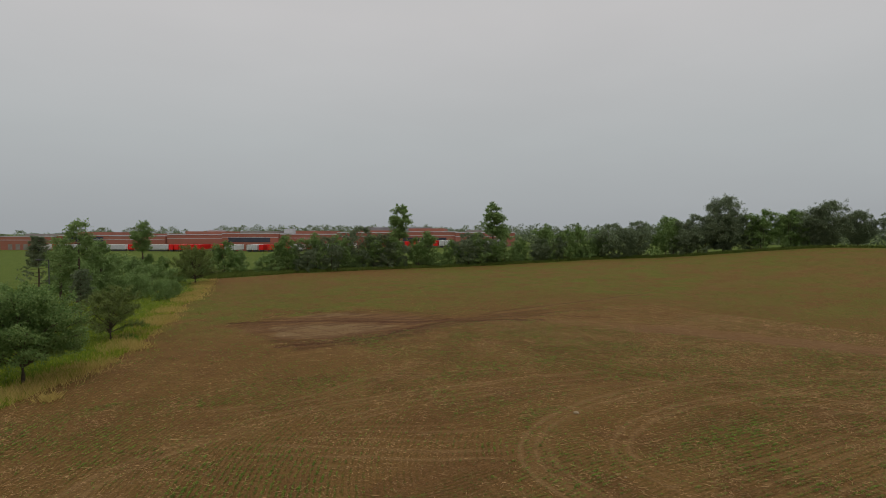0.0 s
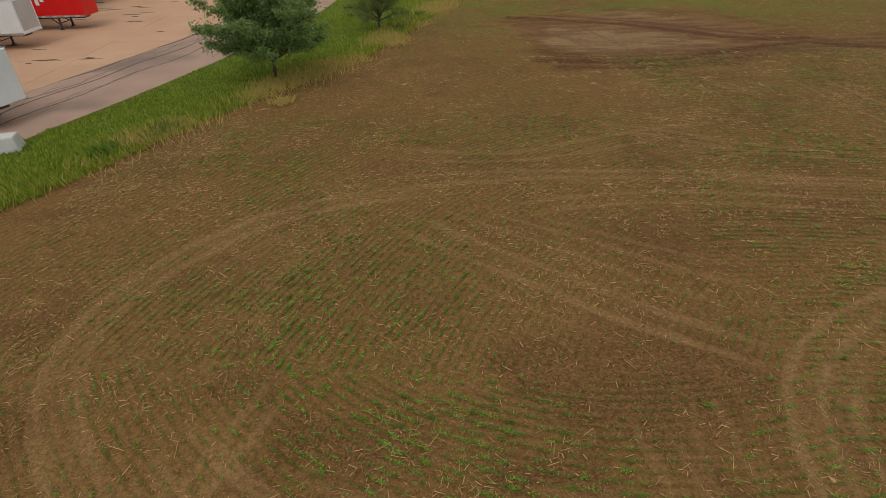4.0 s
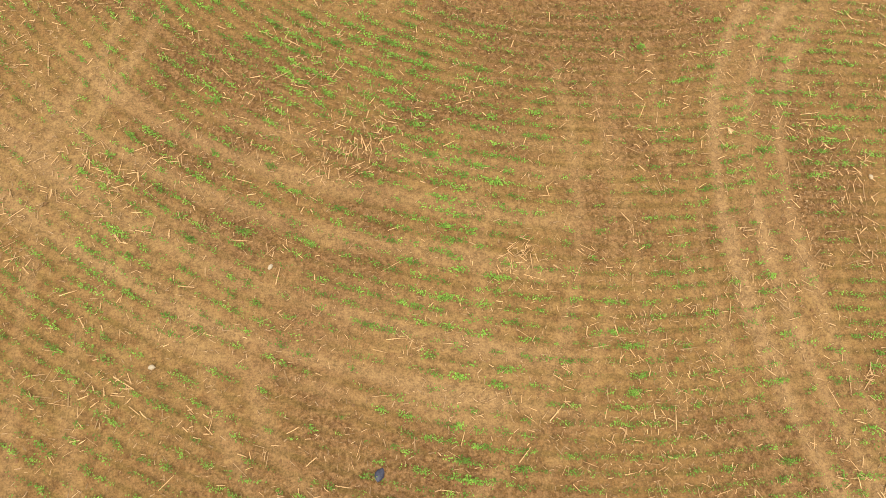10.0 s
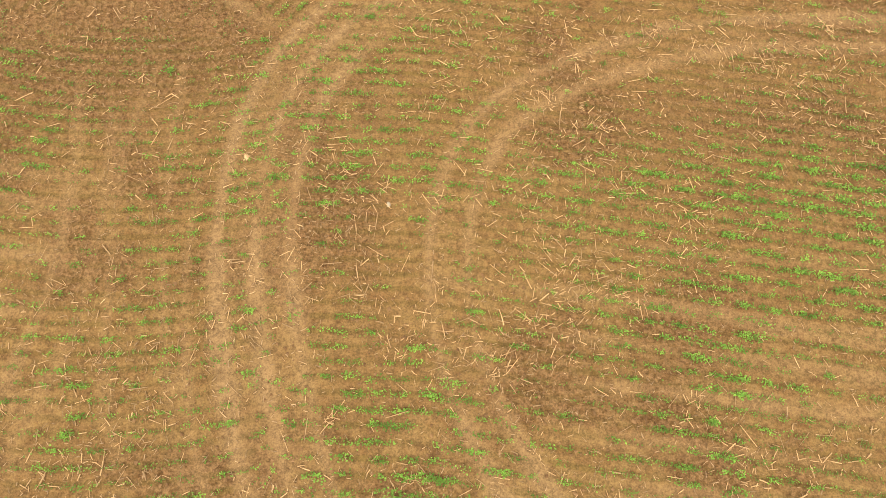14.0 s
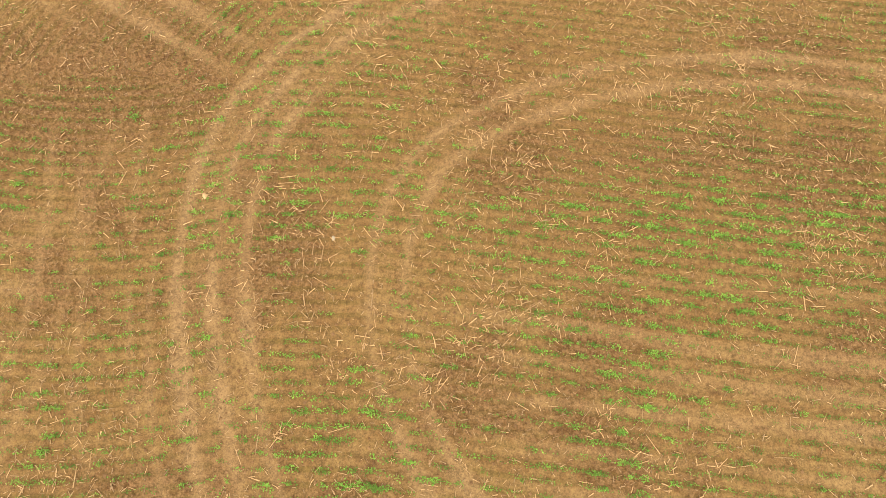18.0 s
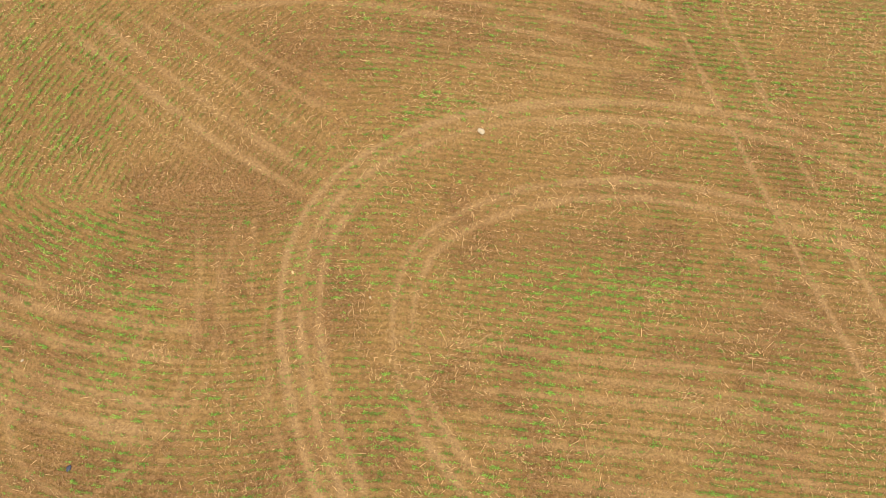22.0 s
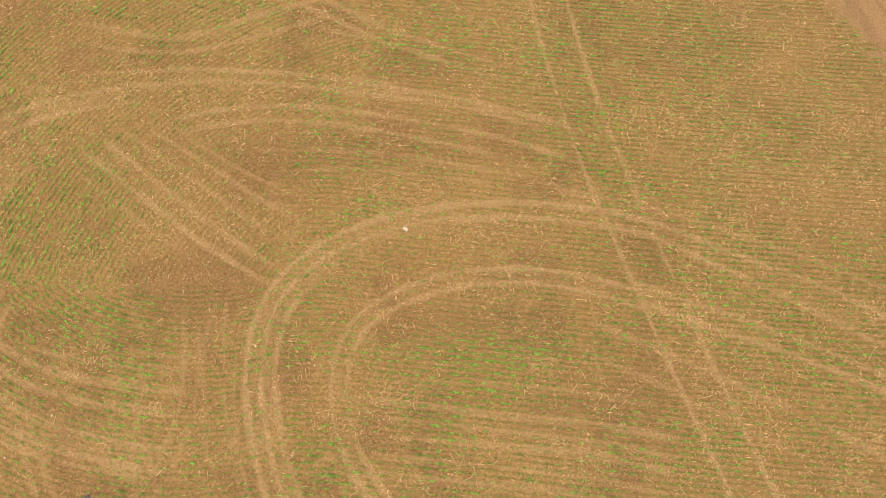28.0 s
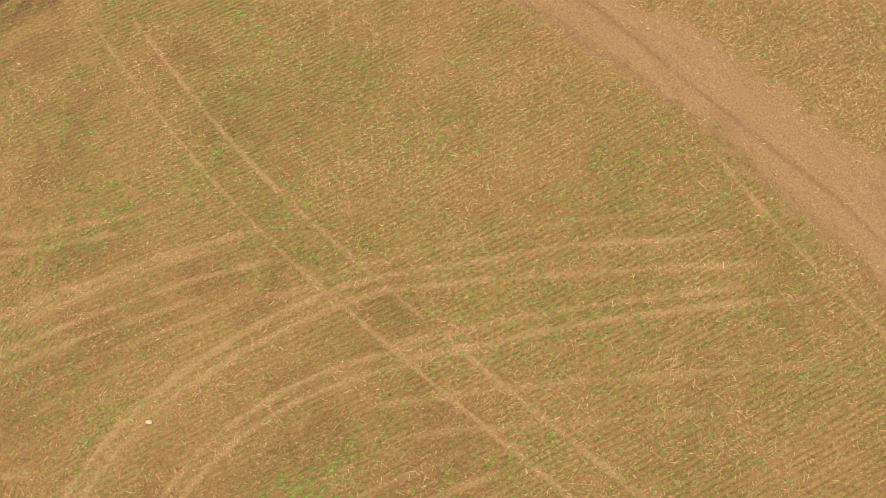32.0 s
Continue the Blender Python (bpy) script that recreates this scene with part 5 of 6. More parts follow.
plant("shrub", -13.0, 93.0, 0.9, 200, "wide rounded green shrub", "shrub")
plant("shrub", -17.5, 106.0, 1.2, 270, "wide rounded green shrub", "shrub")
plant("young", -3.7, 99.0, 1.4, 200, "spreading olive-green tree standing at the field corner")
for px, py, kind, sc in ((-6.5, 108, "shrub", 0.55), (-1.5, 117, "shrub", 0.6), (-11.5, 119, "hedge", 0.5), (-14.5, 101, "hedge_fresh", 0.6), (-9.0, 128, "hedge_fresh", 0.55), (-20.0, 121, "shrub", 0.7), (-27.0, 99, "shrub", 0.6), (-5.0, 138, "hedge", 0.5), (4.0, 133, "shrub", 0.6), (12.5, 128, "hedge_fresh", 0.6)):
    plant(kind, px, py, sc, py * 23 % 360, "self-sown green bush in the rough grass", "shrub", group="rough grass bushes")
plant("cottonwood", -10.8, 125.0, 0.66, 0, "tall tree with a high tufted crown")
plant("poplar", -19.9, 128.0, 0.7, 30, "young green tree behind the shrubs")
plant("hedge", -25.0, 112.0, 0.8, 50, "green thicket beside the road", "shrub")
plant("hedge", 7.8, 125.0, 0.95, 90, "broad green bush in the hedge", "shrub", group="field hedge")
plant("shrub", 0.5, 120.0, 0.9, 70, "low green bush in the hedge", "shrub", group="field hedge")
plant("shrub", 18.8, 123.0, 1.0, 170, "low green bush in the hedge", "shrub", group="field hedge")
plant("maple", -70.2, 131.0, 0.95, 0, "large rounded maple on the lawn")
plant("maple", -62.9, 139.0, 0.84, 90, "rounded maple on the lawn beside the road")
plant("maple", -88.0, 152.0, 0.85, 190, "large rounded maple behind the building")
plant("hedge", -62.0, 196.0, 0.95, 20, "dense green bush beyond the parked trailers", "shrub")
plant("hedge", -52.0, 205.0, 0.8, 20, "dense green bush beyond the parked trailers", "shrub")
plant("oak", -72.0, 292.0, 0.6, 0, "dark round tree in the distance")
plant("oak", -60.0, 300.0, 0.55, 60, "dark round tree in the distance")
g3 = np.random.default_rng(31)
for i, px in enumerate(np.arange(23, 131, 3.7)):
    kind = ("hedge", "hedge_dark", "hedge_fresh", "hedge_dark", "hedge", "hedge_fresh", "shrub")[i % 7]
    py = float(far_y(px)) + g3.uniform(1.5, 5)
    plant(kind, px + g3.normal(0, 0.8), py, g3.uniform(0.72, 1.2), g3.uniform(0, 360), "dense green tree in the hedge along the field", group="field hedge", stretch_z=g3.uniform(0.9, 1.15))
plant("cottonwood", 58.5, 124.0, 0.95, 30, "tall cottonwood rising out of the hedge")
plant("cottonwood", 91.5, 119.5, 1.0, 100, "tallest cottonwood rising out of the hedge")
plant("hedge_dark", 47.0, 126.0, 1.25, 30, "dark tree in the hedge along the field")
for px, py, k, s, z in ((128, 101, "hedge_dark", 1.35, 1.0), (136, 96, "hedge_dark", 1.4, 1.0), (140, 88, "hedge", 1.3, 1.3), (143, 84, "hedge_dark", 1.3, 1.0), (147, 80, "hedge_dark", 1.5, 1.0), (152, 75, "oak", 0.92, 1.12), (156, 64, "hedge", 1.6, 1.0),
                        (160, 58, "hedge", 1.5, 1.0), (157, 69, "hedge_dark", 1.3, 1.0), (162, 53, "hedge_dark", 1.3, 1.0), (163, 49, "oak", 0.74, 1.05), (170, 44, "oak", 0.6, 1.0), (172, 34, "hedge_dark", 1.3, 1.0), (176, 26, "oak", 0.7, 1.0), (150, 92, "hedge", 1.5, 1.1), (172, 62, "oak", 0.7, 1), (182, 12, "oak", 0.7, 1)):
    plant(k, px, py, s * 0.88, px * 7 % 360, "large tree at the far margin of the field", group="far margin trees", stretch_z=z)

# far woods all round
g4 = np.random.default_rng(41)
cl, sizes = [], []
for a in np.arange(0, 360, 0.55):
    for d in (g4.uniform(390, 470), g4.uniform(520, 700)):
        ang = radians(a)
        cx, cy = d * math.sin(ang), d * math.cos(ang)
        if -60 < cx < 260 and 170 < cy < 420:
            d2 = 1.25
            cx, cy = cx * d2, cy * d2
        h = g4.uniform(9, 16) * (0.72 if a > 315 and a < 357 else 1.0) * (d / 430) ** 0.3
        w = g4.uniform(6, 11)
        seen = a > 315 or a < 85
        m = 220 if seen else 30
        t, b = g4.random(m), g4.uniform(0, 6.28, m)
        r = w * np.sqrt(np.maximum(1 - t * t, 0.05)) * np.sqrt(g4.random(m))
        sizes.append(g4.uniform(0.8, 1.7, m) if seen else g4.uniform(2.0, 3.6, m))
        cl.append(np.stack([cx + r * np.cos(b), cy + r * np.sin(b), float(land(cx, cy)) + h * t], 1))
base = np.concatenate(cl)
m = len(base)
size = np.concatenate(sizes)
tagged(new("far_woods", leaves_mesh("far_woods", base, g4.normal(0, 1, (m, 3)), g4.normal(0, 1, (m, 3)), size, size * 0.8, dark_leaf)), "belt of far green woods along the horizon", "woods", kind="stuff")


# ---- dock building ----
dock = empty("warehouse", "long grey metal-clad warehouse with a canopy over its loading docks", "warehouse")
part("wall", box((-110, -10, 0), (-68.5, 101.5, 8.3)), grey_metal, dock)
part("end_wall", box((-68.5, 92.5, 1.5), (-60, 101.5, 8.45), 0.03), grey_metal, dock, "plain grey end bay")
part("plinth", box((-68.5, 92.46, 0), (-59.95, 101.55, 1.5), 0.02), plinth_mat, dock, "pale block plinth")
part("upper_wall", box((-68.5, -10, 6.3), (-60, 92.5, 8.45)), grey_metal, dock)
part("roof_deck", box((-68.6, -10, 8.45), (-60.15, 101.6, 8.5)), roof_mat, dock)
part("parapet_cap", box((-60.15, -10, 8.45), (-59.85, 101.6, 8.6), 0.02), pale_trim, dock, "pale metal parapet cap")
part("roof", box((-109, -9.5, 8.3), (-68.7, 101, 8.42)), roof_mat, dock)
band = part("window_band", box((-60.1, -8, 6.62), (-59.92, 76, 8.12)), dark_glass, dock, "long dark ribbon window")
for v in np.arange(-6, 76, 3.0):
    part("mullion", box((-59.94, v, 6.62), (-59.88, v + 0.06, 8.12)), steel, band)
canopy = part("canopy", box((-68.5, -10, 4.2), (-57.5, 92.4, 6.3), 0.03), grey_metal, dock, "deep grey canopy fascia")
part("canopy_deck", box((-59.99, -10, 6.3), (-57.6, 92.4, 6.34)), roof_mat, dock)
part("canopy_cap", box((-57.6, -10, 6.3), (-57.4, 92.5, 6.4), 0.02), pale_trim, dock, "pale metal edge of the canopy")
for i, v in enumerate(np.arange(12.2, 92, 4.06)):
    sign = part("number_sign", box((-57.5, v - 0.36, 4.95), (-57.46, v + 0.36, 5.75), 0.01), sign_grey, canopy, "small pale square sign")
    part("bar", box((-57.46, v - 0.22, 5.1), (-57.445, v + 0.22, 5.2)), mark_dark, sign)
    part("bar", box((-57.46, v - 0.12, 5.3), (-57.445, v + 0.12, 5.62)), mark_dark, sign)
for v in (6.0, 22.0, 38.0, 54.2, 70.0, 86.0):
    pl = part("pillar", box((-58.15, v - 0.27, 0), (-57.6, v + 0.27, 4.2), 0.04), pillar_mat, dock, "grey steel canopy pillar")
    part("footing", box((-58.35, v - 0.46, 0), (-57.45, v + 0.46, 0.22), 0.05), plinth_mat, pl)
part("dock_back", box((-68.7, -10, 0), (-68.3, 92.5, 4.2)), dock_wall, dock, "shaded brown dock wall")
for i, v in enumerate(np.arange(8, 92, 4.06)):
    dd = part("dock_door", box((-68.32, v - 1.25, 1.2), (-68.2, v + 1.25, 3.9), 0.02), dock_door if i % 3 else dock_wall, dock, "roller dock door")
    for h in (1.7, 2.25, 2.8, 3.35):
        part("slat", box((-68.2, v - 1.22, h), (-68.17, v + 1.22, h + 0.04)), pillar_mat, dd)
    for s in (-1.5, 1.32):
        part("bumper", box((-68.32, v + s, 0.6), (-67.9, v + s + 0.18, 1.2), 0.02), rubber, dd, "black rubber bumper")
ladder = empty("roof_ladder", "pale steel cage ladder up to the upper roof", "ladder")
for s in (75.1, 75.75):
    part("rail", rod((-59.6, s, 6.42), (-59.6, s, 9.7), 0.045, n=8), chrome, ladder)
for h in np.arange(6.7, 9.7, 0.32):
    part("rung", rod((-59.6, 75.1, h), (-59.6, 75.75, h), 0.03, n=6), chrome, ladder)
vent = empty("roof_vent", "small white roof vent with a domed cap", "vent")
part("stack", rod((-61.5, 86, 8.5), (-61.5, 86, 9.0), 0.3, n=12), white_paint, vent)
part("cap", rod((-61.5, 86, 9.0), (-61.5, 86, 9.3), 0.45, 0.15, n=12), white_paint, vent)


# ---- trailers ----
def wheel(parent, c, axis, r=0.5, w=0.28):
    d = Vector(axis) * w / 2
    ty = part("wheel", rod(Vector(c) - d, Vector(c) + d, r, n=18), rubber, parent, "black tyre")
    part("rim", rod(Vector(c) - d * 1.08, Vector(c) + d * 1.08, r * 0.55, n=12), chrome, ty)


def trailer(m, paint, end_paint, label, length=16.0, group="parked trailers", nose_mark=False, side_mark=False):
    """Box trailer: nose at x = 0, tail at x = -length, standing on its landing gear and two axles."""
    root = empty("trailer", label, "trailer", None, group)
    body = part("body", box((-length, -1.3, 1.2), (0, 1.3, 4.05), 0.05), paint, root)
    part("roof", box((-length + 0.05, -1.25, 4.05), (-0.05, 1.25, 4.09)), roof_mat, root)
    for s in (-1, 1):
        part("top_rail", box((-length, s * 1.3 - 0.03, 3.93), (0, s * 1.3 + 0.03, 4.07)), chrome, body)
        part("bottom_rail", box((-length, s * 1.3 - 0.03, 1.18), (0, s * 1.3 + 0.03, 1.36)), chrome, body)
        for v in np.arange(-length + 0.6, 0, 1.2):
            part("seam", box((v, s * 1.3 - 0.012, 1.36), (v + 0.03, s * 1.3 + 0.012, 3.93)), paint, body)
        part("leg", box((-2.9, s * 0.95 - 0.07, 0.08), (-2.76, s * 0.95 + 0.07, 1.2)), steel, root)
        part("foot", box((-3.0, s * 0.95 - 0.15, 0.02), (-2.66, s * 0.95 + 0.15, 0.08)), steel, root)
    part("brace", rod((-2.83, -0.95, 0.6), (-2.83, 0.95, 0.6), 0.04, n=6), steel, root)
    part("frame", box((-length + 0.2, -0.5, 0.95), (-0.5, 0.5, 1.19)), steel, root)
    for ax in (-length + 1.6, -length + 2.9):
        for s in (-1, 1):
            wheel(root, (ax, s * 1.02, 0.52), (0, 1, 0))
        part("axle", rod((ax, -1, 0.52), (ax, 1, 0.52), 0.07, n=8), steel, root)
    for s in (-1, 1):
        dr = part("door", box((-length - 0.04, s * 0.65 - 0.62, 1.25), (-length, s * 0.65 + 0.62, 3.98)), end_paint, root, "rear door")
        part("lock_rod", rod((-length - 0.07, s * 0.3, 1.3), (-length - 0.07, s * 0.3, 3.95), 0.025, n=6), chrome, dr)
        part("lock_rod", rod((-length - 0.07, s * 0.9, 1.3), (-length - 0.07, s * 0.9, 3.95), 0.025, n=6), chrome, dr)
        part("mud_flap", box((-length + 0.7, s * 1.0 - 0.3, 0.25), (-length + 0.73, s * 1.0 + 0.3, 0.95)), rubber, root)
        part("lamp", box((-length - 0.05, s * 1.0 - 0.12, 1.0), (-length, s * 1.0 + 0.12, 1.15)), red_paint, root, "red tail lamp")
    part("bumper", box((-length - 0.05, -1.2, 0.5), (-length + 0.1, 1.2, 0.62)), chrome, root)
    if nose_mark:
        part("panel", box((0, -1.1, 1.5), (0.02, 1.1, 3.8)), end_paint, root)
    if side_mark:
        for s in (-1, 1):
            mk = part("marking", rod((-4.6, s * 1.3, 2.9), (-4.6, s * 1.325, 2.9), 0.62, n=20), mark_dark, body, "dark oval marking")
            part("inset", rod((-4.6, s * 1.31, 2.9), (-4.6, s * 1.335, 2.9), 0.40, n=20), paint, mk)
            for q in range(6):
                part("letter_bar", box((-5.7 - 0.75 * q, s * 1.3 - 0.02, 2.62), (-5.2 - 0.75 * q, s * 1.3 + 0.02, 3.1 - 0.12 * (q % 2))), mark_dark, body)
    root.matrix_world = m
    return root


red = trailer(pose(-50.0, 45.0, 0.03), red_paint, white_paint, "bright red box trailer backed to the docks")
for q in range(2):
    part("letter_bar", box((-3.75 - 0.5 * q, -1.34, 2.6 - 0.3 * q), (-3.4 - 0.5 * q, -1.31, 3.5)), white_paint, red, "white painted bar")
for q in range(14):
    part("reflector", box((-0.9 - 1.08 * q, -1.345, 1.22), (-0.55 - 1.08 * q, -1.33, 1.32)), white_paint, red, "small white reflective mark")
for s in (-1.2, 1.2):
    part("gear_strut", rod((-2.83, s * 0.79, 0.45), (-4.0, s * 0.5, 1.18), 0.05, n=6), steel, red)
part("roof_cap", box((-16.02, -1.34, 4.06), (0.02, 1.34, 4.12)), white_paint, red, "white roof edge")
trailer(pose(-51.0, 37.2, 0.03), white_paint, grey_door, "white box trailer with a grey nose", nose_mark=True)
trailer(pose(-40.3, 17.2, 0.03, rz=-20), white_paint, grey_door, "white box trailer beside the verge")
trailer(pose(-62.0, 148.2, 0.03, rz=129), white_paint, grey_door, "white box trailer with dark lettering beside the road", side_mark=True)
trailer(pose(-44.0, 122.5, 0.03, rz=112), white_paint, grey_door, "white box trailer with closed rear doors beside the road", side_mark=True)


# ---- pickup, lamp posts, stone blocks ----
truck = empty("flatbed_truck", "red flatbed pickup truck parked under the canopy", "truck")
part("chassis", box((-5.2, -0.45, 0.55), (2.0, 0.45, 0.75)), steel, truck)
part("bed", box((-5.4, -1.15, 0.95), (-0.6, 1.15, 1.1), 0.02), steel, truck, "dark flat bed")
bm = bmesh.new()
side = [(-0.5, 0.6), (2.35, 0.6), (2.4, 1.15), (1.05, 1.25), (0.45, 1.95), (-0.5, 1.98)]
faces2 = []
for s in (-0.95, 0.95):
    faces2.append([bm.verts.new((px, s * (0.88 if pz > 1.5 else 1), pz)) for px, pz in side])
bm.faces.new(faces2[0])
bm.faces.new(faces2[1][::-1])
for i in range(6):
    bm.faces.new((faces2[0][i], faces2[0][(i + 1) % 6], faces2[1][(i + 1) % 6], faces2[1][i]))
cab = part("cab", bm, red_paint, truck, "red painted cab")
part("windscreen", box((0.50, -0.78, 1.3), (0.98, 0.78, 1.86)), dark_glass, cab)
for s in (-1, 1):
    part("side_window", box((-0.35, s * 0.92 - 0.02, 1.3), (0.45, s * 0.92 + 0.02, 1.82)), dark_glass, cab)
    part("headlight", box((2.36, s * 0.7 - 0.15, 0.85), (2.43, s * 0.7 + 0.15, 1.05)), white_paint, cab)
    for ax in (1.55, -3.6):
        wheel(truck, (ax, s * 0.9, 0.42), (0, 1, 0), 0.42, 0.26)
part("bumper", box((2.38, -0.95, 0.45), (2.52, 0.95, 0.68), 0.02), chrome, truck, "pale front bumper")
part("grille", box((2.38, -0.5, 0.75), (2.44, 0.5, 1.08)), chrome, cab)
truck.matrix_world = pose(-59.0, 82.6, 0.03, rz=-12)


def parked_car(m, paint, label):
    root = empty("car", label, "car")
    bm = bmesh.new()
    prof = [(-2.2, 0.35), (2.2, 0.35), (2.25, 0.75), (1.2, 0.92), (0.5, 1.42), (-1.2, 1.45), (-2.1, 0.95)]
    rings = [[bm.verts.new((px, s * (0.72 if pz > 1.2 else 0.88), pz)) for px, pz in prof] for s in (-1, 1)]
    bm.faces.new(rings[0])
    bm.faces.new(rings[1][::-1])
    for i in range(7):
        bm.faces.new((rings[0][i], rings[0][(i + 1) % 7], rings[1][(i + 1) % 7], rings[1][i]))
    body = part("body", bm, paint, root)
    for s in (-1, 1):
        part("side_window", box((-1.5, s * 0.79 - 0.03, 1.0), (0.7, s * 0.79 + 0.03, 1.36)), dark_glass, body)
        for ax in (-1.35, 1.4):
            wheel(root, (ax, s * 0.8, 0.32), (0, 1, 0), 0.32, 0.2)
        part("headlight", box((2.18, s * 0.6 - 0.18, 0.6), (2.26, s * 0.6 + 0.18, 0.74)), white_paint, body)
    root.matrix_world = m
    return root


parked_car(pose(-70.5, 153.0, 0.02, rz=128), white_paint, "white car parked under the maples by the road")
parked_car(pose(-74.5, 158.0, 0.02, rz=128), steel, "dark car parked under the maples by the road")
for k, (r0, x0, y0) in enumerate(((14.0, -50, 72), (17.0, -52, 74), (11.0, -47, 80))):
    strip_line([(x0 + r0 * math.cos(radians(a)), y0 + r0 * 1.1 * math.sin(radians(a))) for a in range(-30, 62, 6)], 0.3, 0.045 if k != 1 else 0.047, crack_mat, "skid_mark", road_ob)


def lamp_post(x, y, h, label, arm=1.2, turn=0.0):
    root = empty("lamp_post", label, "lamp post")
    part("base", rod((0, 0, 0), (0, 0, 0.75), 0.32, n=14), plinth_mat, root, "concrete footing")
    part("pole", rod((0, 0, 0.7), (0, 0, h), 0.09, 0.06, n=8), steel, root)
    part("arm", rod((0, 0, h - 0.1), (arm, 0, h), 0.04, n=6), steel, root)
    part("lamp_head", box((arm - 0.3, -0.16, h - 0.1), (arm + 0.3, 0.16, h + 0.06), 0.03), steel, root)
    root.matrix_world = pose(x, y, -0.02, rz=turn)


rail = empty("handrail", "pale steel handrail at the end of the dock", "handrail")
for v in (87.2, 88.6, 90.0):
    part("post", rod((-57.9, v, 0), (-57.9, v, 1.1), 0.03, n=8), chrome, rail)
for h in (0.55, 1.1):
    part("bar", rod((-57.9, 87.2, h), (-57.9, 90.0, h), 0.025, n=8), chrome, rail)
lamp_post(-27.2, 72.5, 6.8, "dark slender lamp post at the kerb of the road", turn=180)
lamp_post(-39.3, 137.0, 9.0, "dark lamp post on the grass beyond the road", turn=180)


bm = bmesh.new()
bmesh.ops.create_cone(bm, cap_ends=True, segments=4, radius1=0.85, radius2=0.68, depth=0.8, matrix=Matrix.Rotation(radians(45), 4, "Z"))
bmesh.ops.bevel(bm, geom=bm.edges[:], offset=0.04, segments=2, affect="EDGES")
block = part("concrete_block", bm, plinth_mat)
block.matrix_world = pose(-38.4, 13.8, 0.36, rz=18)
tagged(block, "pale tapered concrete block at the edge of the yard", "concrete block")


def stone(name, x, y, size, label, material=stone_mat, flat=0.6, seed=1, category="stone"):
    bm = bmesh.new()
    bmesh.ops.create_icosphere(bm, subdivisions=2, radius=1)
    for v in bm.verts:
        q = noise.noise(v.co * 1.3 + Vector((seed * 3.1, 0, 0)))
        v.co = Vector((v.co.x * (1 + 0.3 * q), v.co.y * 0.7 * (1 + 0.3 * q), v.co.z * flat)) * size
    ob = part(name, bm, material)
    ob.matrix_world = pose(x, y, float(height_at(np.array([x]), np.array([y]))[0]) + size * flat * 0.45, rz=seed * 47)
    return tagged(ob, label, category)


stone("stone", 0.0, 0.0, 0.17, "large pale stone lying on the soil beside a track", seed=7)
stone("stone", -4.7, -7.1, 0.06, "small pale stone between the rows", seed=2)
stone("stone", -19.5, -11.1, 0.065, "small round pale stone", seed=4)
stone("stone", -17.5, -9.2, 0.06, "small brownish stone on the soil", seed=5)
stone("boulder", -46.2, 117.0, 0.9, "pale boulder on the kerb of the lawn", plinth_mat, 0.6, 6, "boulder")
bm = bmesh.new()
for k in range(4):
    q = 0.35 * (k - 1.5)
    tip = [bm.verts.new((0.02 * k, 0.0, 0.01 + 0.01 * k)), bm.verts.new((0.10 * math.sin(q) - 0.03, 0.16 + 0.02 * k, 0.03)), bm.verts.new((0.26 * math.sin(q), 0.26 * math.cos(q), 0.05)), bm.verts.new((0.10 * math.sin(q) + 0.04, 0.13, 0.035))]
    bm.faces.new(tip)
for v in bm.verts:
    v.co *= 0.75
husk = part("maize_husk", bm, straw_mat)
husk.matrix_world = pose(-7.75, -5.95, 0.0, rz=200)
sol = husk.modifiers.new("thickness", "SOLIDIFY")
sol.thickness = 0.006
tagged(husk, "pale dry maize husk lying on the wheel track", "maize husk")
rag_mat = surface("blue_plastic", (0.008, 0.008, 0.014), (0.03, 0.03, 0.045), 0.05, 0.4, 0.4, 0.02)
stone("litter", -15.3, -13.0, 0.12, "crumpled dark blue plastic scrap on the soil", rag_mat, 0.3, 9, "litter")


# ---- far factory and its trailers ----
factory = empty("factory", "long red brick factory with flat roofs in the distance", "factory")
A, B = Vector((-75, 392, 0)), Vector((175, 200, 0))
axis = (B - A).normalized()
fm = Matrix.Translation(A) @ Matrix.Rotation(math.atan2(axis.y, axis.x), 4, "Z")
total = (B - A).length


def fpart(name, lo, hi, material, parent=factory, label=""):
    return part(name, box(lo, hi), material, parent, label)


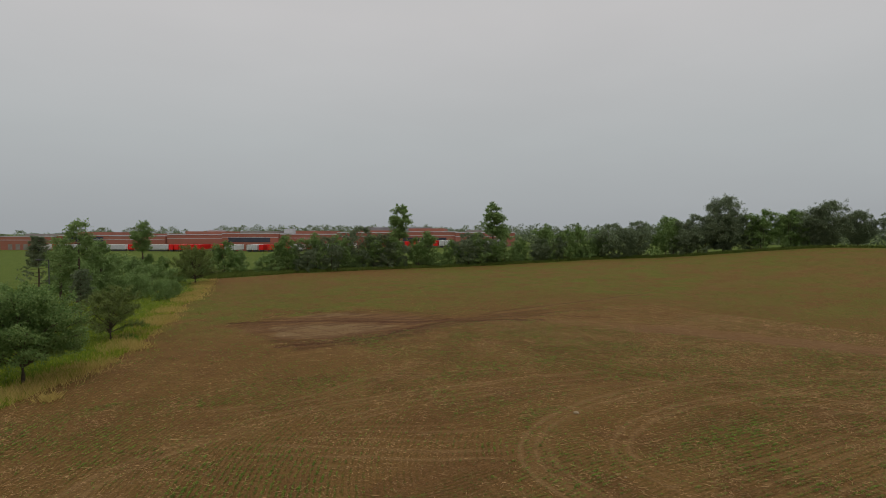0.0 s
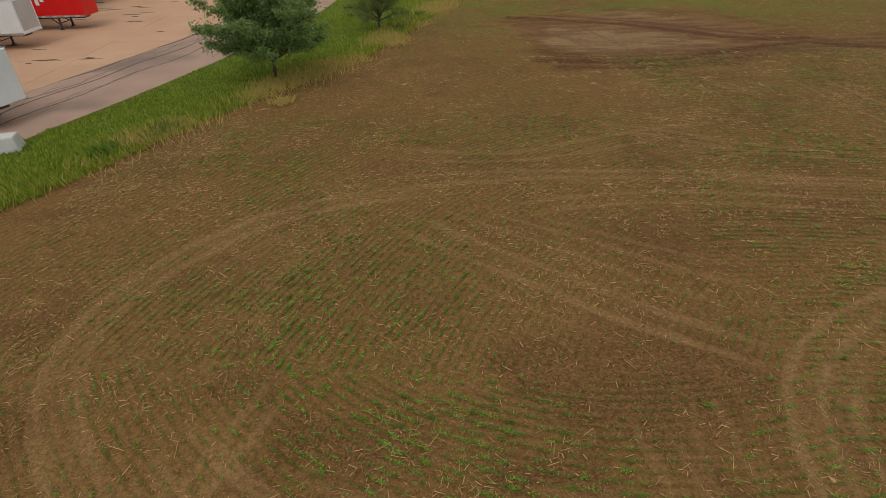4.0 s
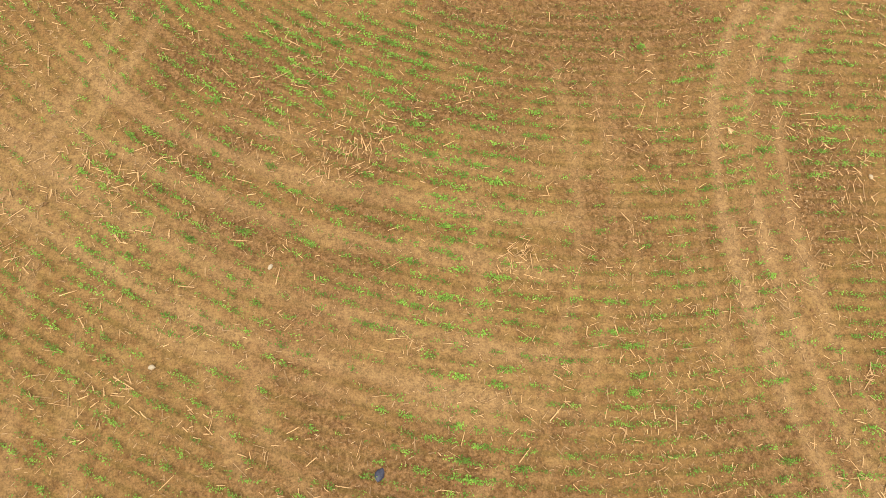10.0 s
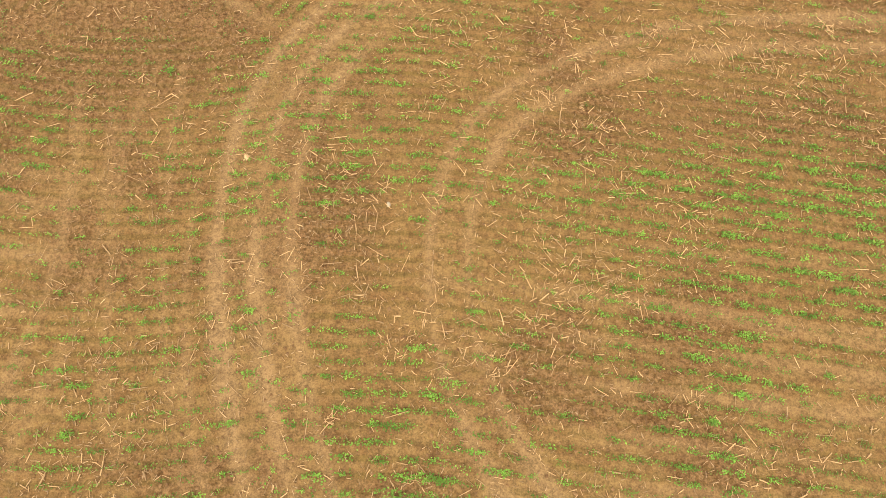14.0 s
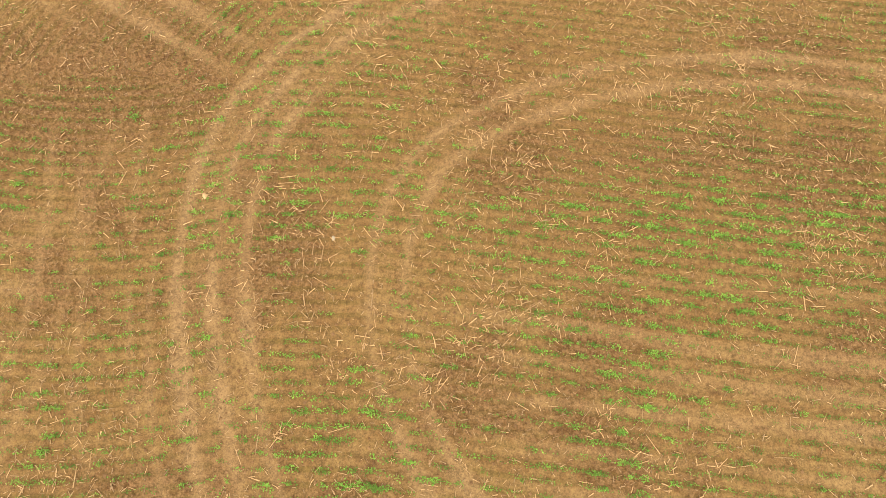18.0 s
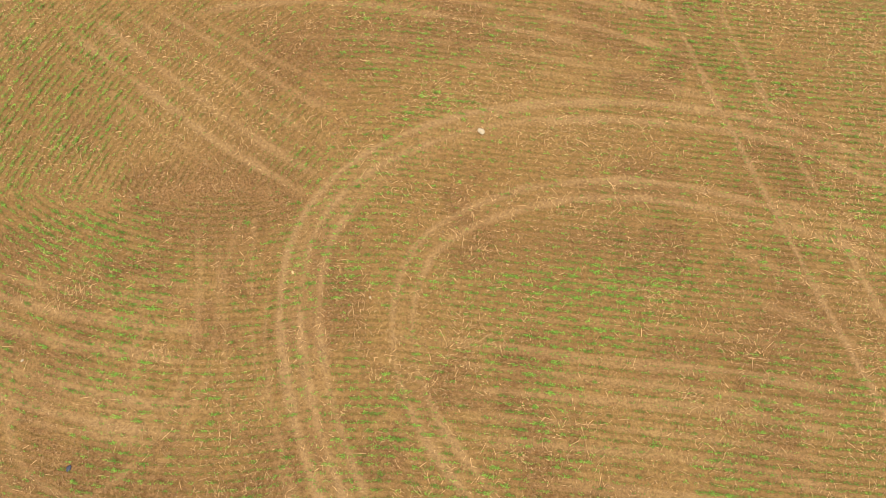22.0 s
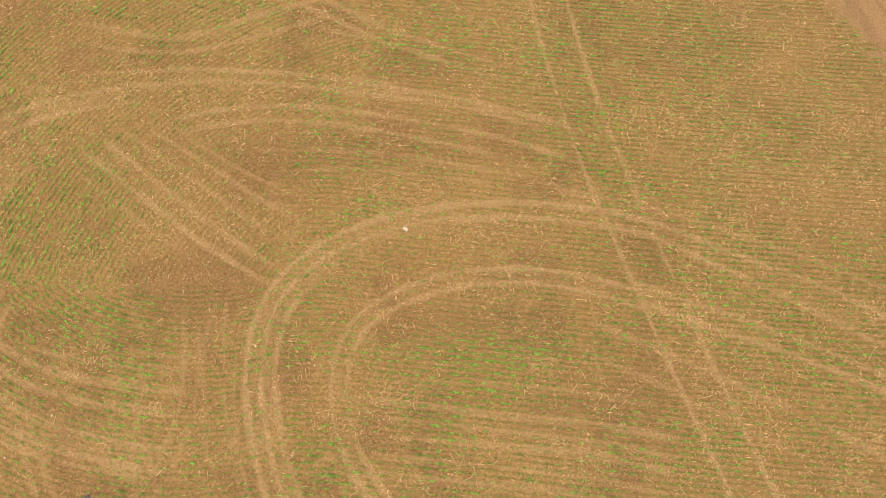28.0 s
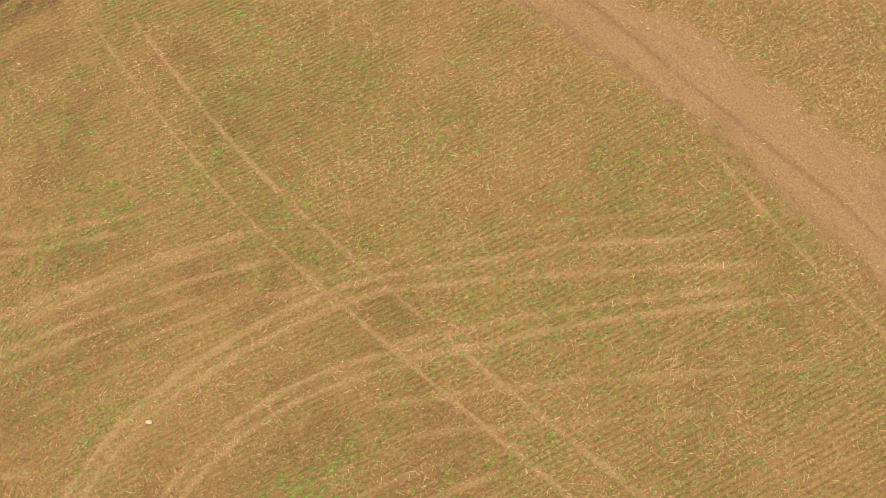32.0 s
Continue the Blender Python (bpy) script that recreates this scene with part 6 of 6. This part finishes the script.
for i in range(9):
    a, b = total * i / 9, total * (i + 1) / 9 - 0.4
    h = (8.2, 8.8, 8.6, 9.4, 10.2, 9.8, 10.8, 11.4, 11.0)[i]
    w_ = fpart("wall", (a, 22 + 2 * (i % 2), -1), (b, 80, h), brick_red)
    fpart("roof_edge", (a, 21.8 + 2 * (i % 2), h), (b, 80, h + 0.5), pale_trim, w_, "pale roof edge")
    fpart("stripe", (a, 21.86 + 2 * (i % 2), h - 2.2), (b, 22.0 + 2 * (i % 2), h - 1.9), pale_trim, w_, "pale band along the wall")
    fpart("upper_storey", (a + 6, 34, h), (b - 3 - 4 * (i % 3), 76, h + 1.6 + 0.7 * (i % 2)), brick_red if i % 4 else dock_wall, w_)
    fpart("recess", (a + 4, 21.9 + 2 * (i % 2), 5.2), (b - 5, 22.1 + 2 * (i % 2), 8.2), dark_glass if i % 3 == 1 else brick_red, w_, "dark window band")
    for v in np.arange(a + 5, b - 4, 5.0):
        fpart("door", (v, 21.85 + 2 * (i % 2), 0.2), (v + 2.8, 22.05 + 2 * (i % 2), 3.6), dock_wall, w_)
fpart("roof_hall", (215, 60, 11), (262, 100, 14.6), roof_mat, factory, "pale curved hall roof behind")
fpart("roof_unit", (120, 45, 10), (128, 52, 12.6), pale_trim)
fpart("roof_unit", (170, 45, 10), (176, 50, 13.4), pale_trim)
factory.matrix_world = fm
g5 = random.Random(5)
v, k = 36.0, 0
while v < total - 8:
    red_one = g5.random() < 0.36
    side_on = g5.random() < 0.22 and not red_one
    root = empty("distant_trailer", ("red" if red_one else "white") + " box trailer standing before the factory", "trailer", None, "factory trailers")
    ln = 13.0 if side_on else 2.6
    body = part("body", box((0, 0, 1.1), (ln, 2.6 if side_on else 13.0, 4.05), 0.03), red_paint if red_one else white_paint, root)
    part("door", box((0.15, -0.04, 1.2), (ln - 0.15, 0, 3.9)), red_paint if red_one else pale_trim, body)
    part("chassis", box((0.3, 0.4, 0.1), (ln - 0.3, 2.2, 1.1)), steel, root)
    root.matrix_world = fm @ pose(v, 6 + g5.uniform(-1, 1), float(land(*(fm @ Vector((v, 6, 0))).xy)))
    v += ln + g5.choice((0.7, 1.0, 1.6, 2.6, 7.0))
    k += 1
